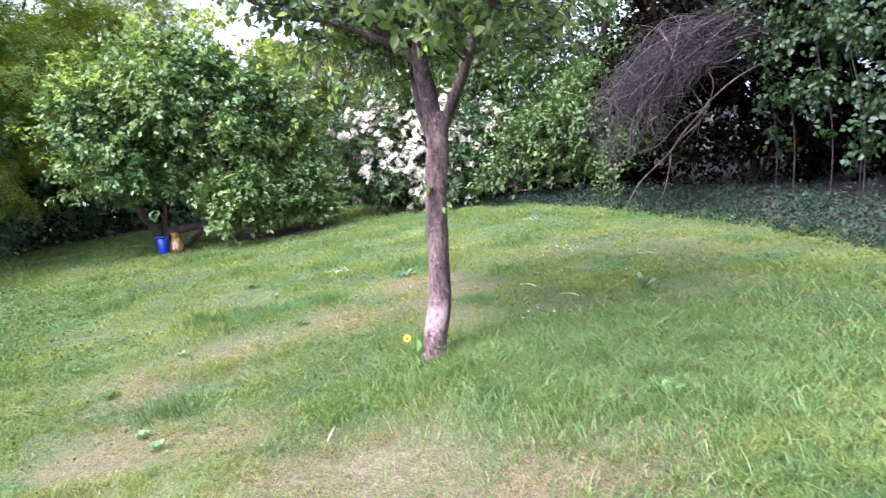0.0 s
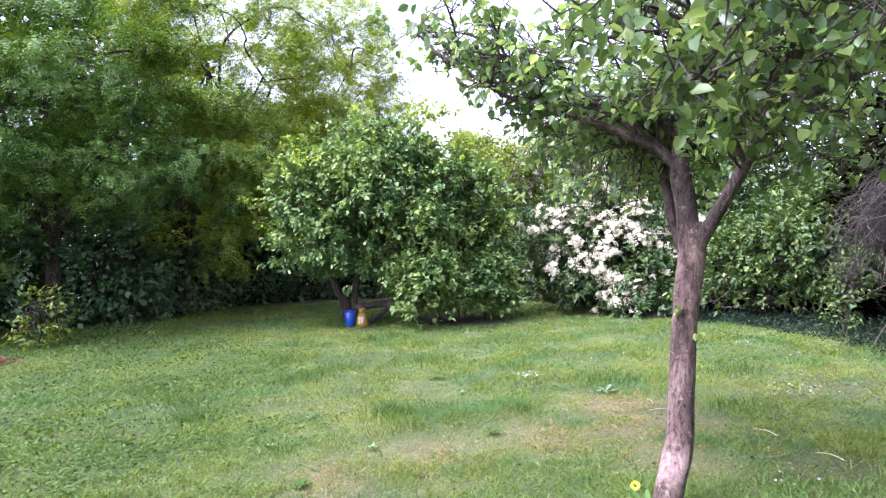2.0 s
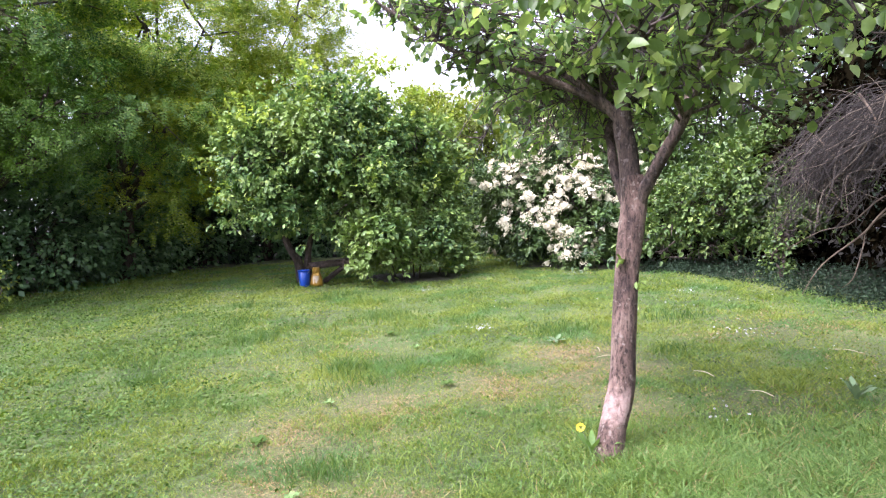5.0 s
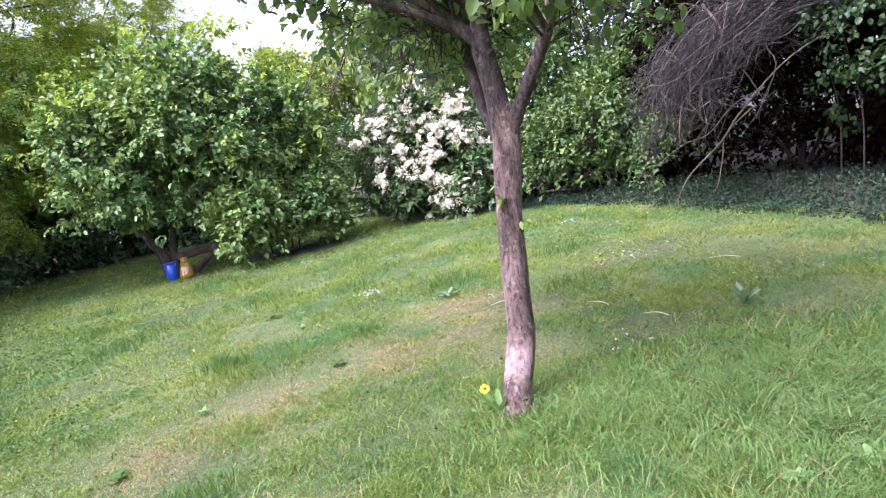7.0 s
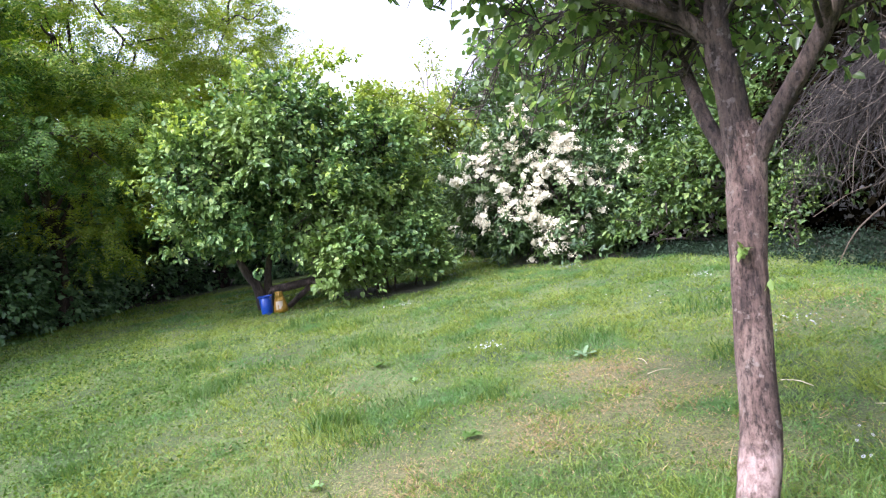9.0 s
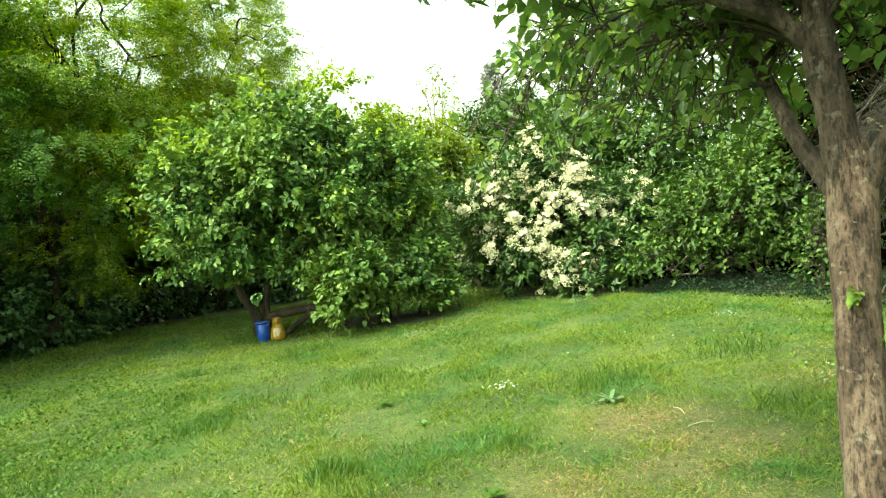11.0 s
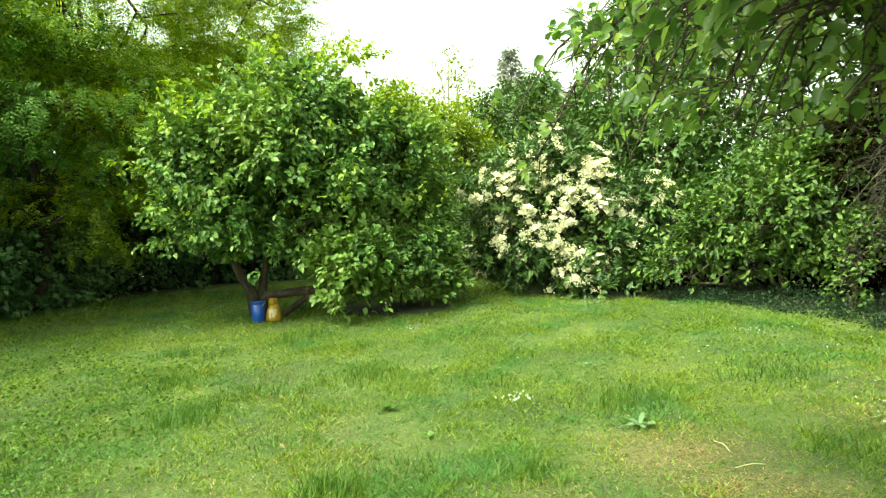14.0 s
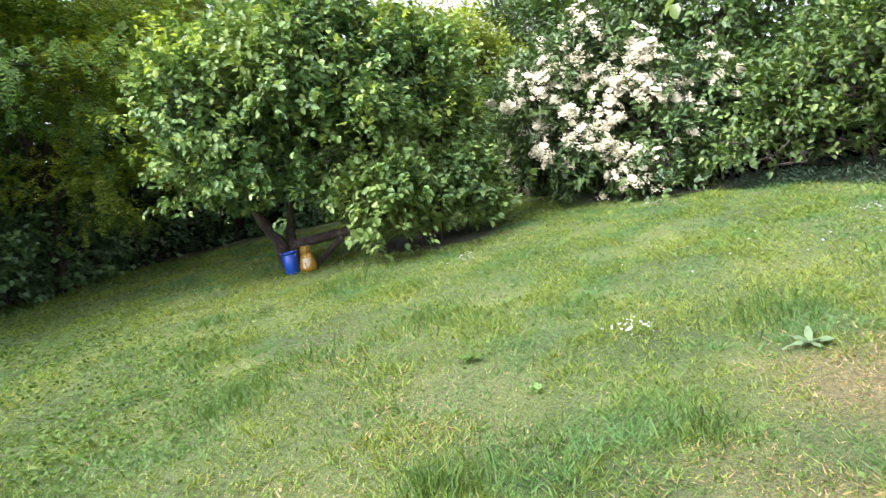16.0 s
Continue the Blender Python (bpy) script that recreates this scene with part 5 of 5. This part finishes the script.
# ---- small plants and litter on the lawn ----
rng = np.random.default_rng(111)
petal_v, petal_f = [], []
for k in range(9):
    a = 2 * math.pi * k / 9
    petal_v.append(((0.003 * math.cos(a), 0.003 * math.sin(a), 0), (0.013 * math.cos(a - 0.25), 0.013 * math.sin(a - 0.25), 0.002), (0.016 * math.cos(a), 0.016 * math.sin(a), 0.0015), (0.013 * math.cos(a + 0.25), 0.013 * math.sin(a + 0.25), 0.002)))
    petal_f.append([4 * k, 4 * k + 1, 4 * k + 2, 4 * k + 3])
daisy_me = mesh_of("flower", np.array(petal_v).reshape(-1, 3), petal_f, M_petal)
PATCHES = [(-4.8, 7.15, 0.16, 34), (-2.0, 7.95, 0.3, 22), (-3.2, 11.05, 0.2, 26), (-7.85, 10.05, 0.22, 18), (-6.0, 13.1, 0.3, 20), (-1.6, 5.0, 0.25, 7), (-3.9, 9.6, 0.9, 12), (-0.9, 6.6, 0.5, 7), (-5.4, 8.8, 0.8, 6), (-2.6, 10.2, 0.9, 12), (-11.3, 8.6, 0.5, 6)]
for x, y, r, count in PATCHES:
    e = thing("daisy_patch", x, y, gz(x, y), "patch of small white daisies open in the short grass", "flowers", "daisies on the lawn")
    for _ in range(count):
        dx, dy = rng.normal(0, r * 0.6, 2)
        ob = new("flower", daisy_me)
        ob.parent = e
        ob.matrix_basis = Matrix.Translation((dx, dy, gz(x + dx, y + dy) - e.location.z + rng.uniform(0.05, 0.085))) @ pose(0, 0, 0, rng.uniform(10, 50), 0, rng.uniform(-40, 60)) @ Matrix.Scale(rng.uniform(0.5, 0.8), 4)


def rosette(name, x, y, count, length, width, lift, label, category, mat=M_dock_leaf, group=""):
    e = thing(name, x, y, gz(x, y), label, category, group)
    for k in range(count):
        a = 2 * math.pi * k / count + rng.uniform(-0.4, 0.4)
        ln = length * rng.uniform(0.65, 1.15)
        el_ = lift * rng.uniform(0.6, 1.3)
        vs = []
        for t in np.linspace(0, 1, 6):
            w_ = width * 0.5 * math.sin(math.pi * min(1, 0.12 + 0.88 * t)) ** 0.8 + 0.002
            h = ln * t * math.sin(el_) - 0.35 * ln * t * t + 0.02
            r_ = ln * t * math.cos(el_ * 0.8)
            for s_, drop in ((-1, 0.25), (0, 0), (1, 0.25)):
                vs.append((r_ * math.cos(a) - s_ * w_ * math.sin(a), r_ * math.sin(a) + s_ * w_ * math.cos(a), max(0.005, h + drop * w_ + 0.008 * math.sin(9 * t + s_))))
        fs = [(3 * i + j, 3 * i + j + 1, 3 * i + j + 4, 3 * i + j + 3) for i in range(5) for j in range(2)]
        ob = new("leaf", smooth(mesh_of("leaf", vs, fs, mat)))
        ob.parent = e
    return e


rosette("dock_plant", -3.72, 6.95, 9, 0.18, 0.036, 0.55, "pale green dock plant with long wavy leaves", "weed", group="dock plants")
rosette("dock_plant", -0.8, 5.85, 8, 0.22, 0.045, 1.2, "upright pale dock plant in the grass", "weed", group="dock plants")
rosette("plantain", -4.3, 3.1, 8, 0.09, 0.035, 0.5, "small flat plantain rosette in the short turf", "weed", M_clover, "plantains")
rosette("plantain", -3.9, 4.9, 8, 0.11, 0.035, 0.6, "small flat plantain rosette in the short turf", "weed", M_clover, "plantains")
rosette("plantain", -5.9, 6.6, 8, 0.12, 0.035, 0.6, "small flat plantain rosette in the short turf", "weed", M_clover, "plantains")

for x, y, k, ln, wd in ((-3.45, 2.62, 6, 0.06, 0.035), (-3.2, 2.5, 5, 0.065, 0.04), (-0.75, 3.3, 7, 0.11, 0.034), (-0.45, 3.45, 7, 0.12, 0.038), (-5.2, 6.2, 7, 0.08, 0.03), (-4.5, 4.0, 6, 0.06, 0.028), (-6.3, 8.1, 7, 0.09, 0.035), (-5.3, 3.6, 6, 0.06, 0.03)):
    rosette("broad_leaf_weed", x, y, k, ln, wd, 0.7, "low broad-leaved weed in the turf", "weed", M_weed_leaf, "broad-leaved weeds")

dx, dy = -2.16, 3.93
dandelion = rosette("dandelion", dx, dy, 7, 0.22, 0.035, 1.25, "yellow dandelion in bloom at the foot of the pear tree", "flower", M_grass_tall)
v, f = tube(spline([(0, 0, 0), (-0.02, -0.02, 0.1), (-0.05, -0.04, 0.19)], 4), (0.004, 0.0035), 5)
ob = new("stem", mesh_of("stem", v, f, M_stem))
ob.parent = dandelion
m = 90
a, rr = rng.uniform(0, 6.28, m), 0.004 + 0.012 * np.sqrt(rng.random(m))
pp = np.stack([rr * np.cos(a), rr * np.sin(a), 0.012 * (1 - rr / 0.02)], -1)
v, f = leaves(pp, np.stack([np.cos(a), np.sin(a), 0.5 + 0 * a], -1) + rng.normal(0, 0.2, (m, 3)), np.tile([0, 0, 1.0], (m, 1)), rng.uniform(0.012, 0.018, m), np.full(m, 0.006), False)
nod = np.array(Vector((0.25, -0.75, 0.6)).to_track_quat("Z", "Y").to_matrix())
v = v @ nod.T + [-0.05, -0.045, 0.195]
ob = new("flower_head", mesh_of("flower_head", v, f, M_yellow_petal))
ob.parent = dandelion
tagged(ob, "bright yellow flower head")

for x, y, a, ln in ((-1.95, 6.15, 2.6, 0.24), (-1.43, 5.68, 2.7, 0.22), (-2.9, 6.3, 0.6, 0.2), (-3.1, 6.6, 2.2, 0.2), (-0.6, 4.6, 1.0, 0.3), (-2.15, 2.75, 1.9, 0.17), (-0.9, 7.4, 2.9, 0.3)):
    e = thing("dry_stalk", x, y, gz(x, y) + 0.03, "dry straw-coloured stalk lying on the grass", "stalk", "fallen stalks")
    v, f = tube(spline([(-ln / 2 * math.cos(a), -ln / 2 * math.sin(a), 0), (0.01, 0, 0.018), (ln / 2 * math.cos(a), ln / 2 * math.sin(a), 0.004)], 4), (0.0035, 0.004, 0.002), 5)
    ob = new("stalk", mesh_of("stalk", v, f, M_straw))
    ob.parent = e

# a leafy sapling and a heap of red-brown dead leaves at the far side of the lawn
shrub("young_sapling", -14.6, 5.0, "light leafy sapling at the edge of the trees", "shrub", [(-14.5, 5.15, 0.95, 0.4, 0.5, 0.5), (-14.4, 4.8, 0.55, 0.4, 0.4, 0.35)], 55, 8, 0.1, M_far_leaf, 121, shoot=4, stem=0.015)
m = 260
hx, hy = rng.normal(-12.9, 0.25, m), rng.normal(3.75, 0.2, m)
foot = np.stack([hx, hy, ground_z(hx, hy) + 0.02 + 0.2 * rng.random(m) * np.exp(-((hx + 12.9) ** 2 + (hy - 3.75) ** 2) / 0.1)], -1)
L = rng.uniform(0.05, 0.1, m)
heap = leaves(foot, rng.normal(0, 1, (m, 3)) * [1, 1, 0.3], rng.normal(0, 0.4, (m, 3)) + [0, 0, 1.0], L, L * 0.6)
tagged(new("dead_leaf_heap", mesh_of("dead_leaf_heap", *heap, M_dead_leaf)), "low heap of red-brown dead leaves", "leaves", kind="stuff")


# ---- grass ----
rng = np.random.default_rng(131)


def blades(x, y, height, width, lean, rng):
    m = len(x)
    a = rng.uniform(0, 6.28, m)
    side = np.stack([np.cos(a), np.sin(a), 0 * a], -1)
    b = rng.uniform(0, 6.28, m)
    fall = np.stack([np.cos(b), np.sin(b), 0 * b], -1) * (height * lean * rng.uniform(0.3, 1.4, m))[:, None]
    p = np.stack([x, y, ground_z(x, y) - 0.008], -1)
    w, h = (width * rng.uniform(0.6, 1.3, m))[:, None], height[:, None] * np.array([[0, 0, 1.0]])
    mid = p + fall * 0.32 + h * 0.62
    v = np.stack([p - side * w * 0.5, p + side * w * 0.5, mid - side * w * 0.4, mid + side * w * 0.4, p + fall + h], 1).reshape(-1, 3)
    f = (np.array([[0, 1, 3], [0, 3, 2], [2, 3, 4]])[None] + (np.arange(m) * 5)[:, None, None]).reshape(-1, 3)
    return v, f


def spikes(x, y, height, width, lean, rng):
    """Blades further off: one leaning, pointed face each."""
    m = len(x)
    a, b = rng.uniform(0, 6.28, (2, m))
    side = np.stack([np.cos(a), np.sin(a), 0 * a], -1) * (width * rng.uniform(0.4, 0.9, m))[:, None]
    p = np.stack([x, y, ground_z(x, y) - 0.006], -1)
    tip = p + np.stack([np.cos(b), np.sin(b), 0 * b], -1) * (height * lean * rng.uniform(0.3, 1.4, m))[:, None]
    tip[:, 2] += height
    return np.stack([p - side, p + side, tip], 1).reshape(-1, 3), np.arange(3 * m).reshape(-1, 3)


def turf(x, y, r, height, width, lean, rng):
    near = r < 4.2
    return joined([blades(x[near], y[near], height[near], width[near], lean, rng), spikes(x[~near], y[~near], height[~near], width[~near] * 1.15, lean, rng)])


def on_lawn(x, y):
    right_edge = np.interp(y, [2, 6.4, 8.6, 10.6, 11.9, 13.0, 13.8, 14.5, 19], [3.5, 2.0, 1.0, -0.4, -1.6, -2.2, -3.6, -8.0, -9.5])
    thin = np.clip((-17.0 - x) / 3.0, 0, 0.8) > np.random.default_rng(8).random(np.shape(x))
    # turf left out under the bush, where the ground is painted dark
    under = np.hypot((x + 9.75) / 1.35, (y - 12.1) / 1.0) < 1
    return ~thin & ~under & (x < right_edge) & (x > -20.5) & (y > 1.2 - 0.5) & (y < 18.5)


def herb_zone(x, y):
    """Where clover and small herbs have taken over from the grass."""
    edge_x = -3.2 - 1.0 * np.clip(y - 2.2, 0, 3.2)
    wob = 0.9 * np.sin(1.9 * x + 0.8 * y) * np.sin(1.6 * y - 0.7 * x) + 0.5 * np.sin(4.3 * x - 2.1 * y) * np.sin(3.7 * y + 1.2)
    return np.clip((edge_x - x + 1.3 * wob) / 2.4, 0, 1) * np.clip((8.5 - y) / 2, 0, 1)


WAVES = np.random.default_rng(5).uniform(0, 6.28, (2, 26))


def lawn_mottle(x, y):
    """Uneven growth of the turf, from hand-wide tufts to patches of a metre or two; about 0 to 1."""
    out = np.zeros(np.shape(x))
    for k in range(26):
        turn, shift = WAVES[:, k]
        freq = 2.2 * 1.12 ** k
        out += np.sin(freq * (x * math.cos(turn) + y * math.sin(turn)) + shift + 1.5 * np.sin(0.7 * freq * (y * math.cos(turn) - x * math.sin(turn)))) * (0.75 if k < 8 else 0.5)
    return np.clip(0.5 + 0.14 * out, 0, 1.15)


def scatter(total, near, power, rmax):
    """Places over the lawn round the walk, thinner with distance."""
    r = np.linspace(0.6, rmax, 600)
    dens = np.minimum(1, (near / r) ** power) * r
    cdf = np.cumsum(dens) / dens.sum()
    rr = np.interp(rng.random(total), cdf, r)
    th = rng.uniform(radians(28), radians(172), total)
    x, y = -1.7 + rr * np.cos(th), 0.9 + rr * np.sin(th)
    ok = on_lawn(x, y)
    return x[ok], y[ok], rr[ok]


x, y, r = scatter(650000, 2.6, 1.45, 21)
dry = dryness(x, y)
patchy = lawn_mottle(x, y)
keep = rng.random(len(x)) < (0.72 + 0.28 * np.clip(patchy * 1.6, 0, 1)) * (1 - 0.4 * herb_zone(x, y))
x, y, r, dry, patchy = x[keep], y[keep], r[keep], dry[keep], patchy[keep]
is_dry = rng.random(len(x)) < 0.02 + 0.95 * dry
h = (0.014 + 0.042 * np.clip(patchy, 0, 1.2) ** 1.8 + 0.018 * rng.random(len(x)) ** 2) * (1 - 0.4 * dry) * (1 + 0.015 * r)
w = 0.003 + 0.0009 * r
g = ~is_dry
tagged(new("lawn_grass", mesh_of("lawn_grass", *turf(x[g], y[g], r[g], h[g], w[g], 1.4, rng), M_grass)), "short patchy green lawn grass", "grass", kind="stuff")
tagged(new("dry_grass", mesh_of("dry_grass", *turf(x[is_dry], y[is_dry], r[is_dry], h[is_dry] * 0.6, w[is_dry], 2.6, rng), M_grass_dry)), "dry straw-coloured grass in worn patches", "grass", kind="stuff")

# turf on the side that the walk comes from
m = 190000
a, rr = rng.uniform(0, 6.28, m), 13 * np.sqrt(rng.random(m))
x, y = -2.0 + rr * np.cos(a), 0.0 + rr * np.sin(a)
way = np.degrees(np.arctan2(y - 0.9, x + 1.7))
ok = on_lawn(x, np.maximum(y, 1.3)) & ((way < 30) | (way > 170) | (y < 1.3)) & (y < 6)
x, y = x[ok], y[ok]
tagged(new("rear_grass", mesh_of("rear_grass", *spikes(x, y, 0.02 + 0.045 * lawn_mottle(x, y) ** 2, np.full(len(x), 0.016), 1.3, rng), M_grass)), "short lawn grass behind the walk", "grass", kind="stuff")

# clover and small herbs in the turf
x, y, r = scatter(330000, 3.6, 1.3, 16)
zone = herb_zone(x, y)
keep = rng.random(len(x)) < np.clip(0.14 + 0.75 * zone * (0.2 + 0.8 * lawn_mottle(1.3 * x + 4, 1.3 * y)) - dryness(x, y), 0.04, 1)
x, y, r, zone = x[keep], y[keep], r[keep], zone[keep]
m = len(x)
L = rng.uniform(0.011, 0.026, m) * (1 + 0.04 * r) * (1 + 0.35 * zone)
foot = np.stack([x, y, ground_z(x, y) + rng.uniform(0.015, 0.06, m) + 0.045 * zone * lawn_mottle(2 * x, 2 * y + 3)], -1)
cl = leaves(foot, unit(rng.normal(0, 1, foot.shape) * [1, 1, 0.3]), unit(rng.normal(0, 0.45, foot.shape) + [0, 0, 1.0]), L, L * 0.8, False, 0.1, 0.1)
tagged(new("clover", mesh_of("clover", *cl, M_clover)), "clover and small herbs low in the turf", "clover", kind="stuff")

# longer grass round the pear tree, under the bushes and along the edges
tx, ty = [], []
for cx, cy, sx, sy, count in ((-1.35, 4.0, 0.45, 0.42, 9000), (-0.7, 4.0, 0.5, 0.5, 13000), (-0.2, 4.5, 0.5, 0.55, 8000), (-0.1, 3.6, 0.5, 0.5, 6000), (-2.0, 4.1, 0.3, 0.2, 450), (-0.6, 3.1, 0.4, 0.4, 1100), (-1.3, 3.3, 0.35, 0.3, 900), (-2.5, 3.3, 0.5, 0.3, 700), (-10.4, 10.9, 1.1, 0.3, 700), (-12.6, 10.2, 0.8, 0.6, 900), (-16.2, 6.5, 0.7, 2.2, 2600), (-18.0, 10.5, 1.0, 1.6, 1800), (-6.5, 13.6, 1.2, 0.4, 500), (-3.0, 12.9, 1.0, 0.35, 400), (-9.3, 15.5, 0.8, 1.2, 700), (-0.9, 10.2, 0.7, 0.6, 900)):
    tx.append(rng.normal(cx, sx, count))
    ty.append(rng.normal(cy, sy, count))
x, y = np.concatenate(tx), np.concatenate(ty)
dist = np.hypot(x + 1.7, y - 1.0)
h = rng.uniform(0.04, 0.14, len(x)) * np.where(dist < 6, 1, 0.65) * (0.6 + 0.6 * lawn_mottle(x * 1.5, y * 1.5))
faded = rng.random(len(x)) < 0.07
tagged(new("faded_grass", mesh_of("faded_grass", *blades(x[faded], y[faded], h[faded] * 0.8, 0.0028 + 0.0009 * dist[faded], 1.5, rng), M_grass_dry)), "dead straw-coloured blades among the long grass", "grass", kind="stuff")
x, y, h, dist = x[~faded], y[~faded], h[~faded], dist[~faded]
tagged(new("long_grass", mesh_of("long_grass", *blades(x, y, h * 0.85, 0.0034 + 0.0009 * dist, 1.3, rng), M_grass_tall)), "longer blue-green grass left unmown", "grass", kind="stuff")


def tuft(x, y, count, height, spread, label):
    a = rng.normal(0, spread, (2, count))
    e = thing("grass_tuft", x, y, gz(x, y), label, "grass", "tufts in the lawn")
    d_ = np.hypot(x + 1.7, y - 1.0)
    v_, f_ = blades(x + a[0], y + a[1], rng.uniform(0.5, 1.1, count) * height, 0.004 + 0.0007 * d_, 0.75, rng)
    child("grass_clump", mesh_of("grass_clump", v_, f_, M_tuft), e, kind="stuff")


for x, y, count, height, spread in ((-5.2, 5.0, 260, 0.17, 0.1), (-7.45, 5.65, 420, 0.14, 0.2), (-6.95, 3.85, 320, 0.11, 0.16), (-10.1, 7.6, 160, 0.14, 0.14), (-3.6, 3.0, 260, 0.12, 0.14), (-6.9, 7.6, 500, 0.12, 0.3), (-8.9, 6.5, 300, 0.12, 0.25), (-9.2, 9.2, 320, 0.13, 0.3), (-4.1, 7.6, 300, 0.13, 0.25), (-2.9, 9.0, 260, 0.13, 0.25), (-2.35, 7.0, 200, 0.12, 0.18), (-7.6, 4.2, 200, 0.1, 0.15), *[(*rng.uniform((-9.5, 3.2), (-3.6, 10.0)), int(rng.uniform(90, 220)), rng.uniform(0.06, 0.11), rng.uniform(0.1, 0.24)) for _ in range(22)]):
    tuft(x, y, count, height, spread, "darker tuft of taller grass in the lawn")
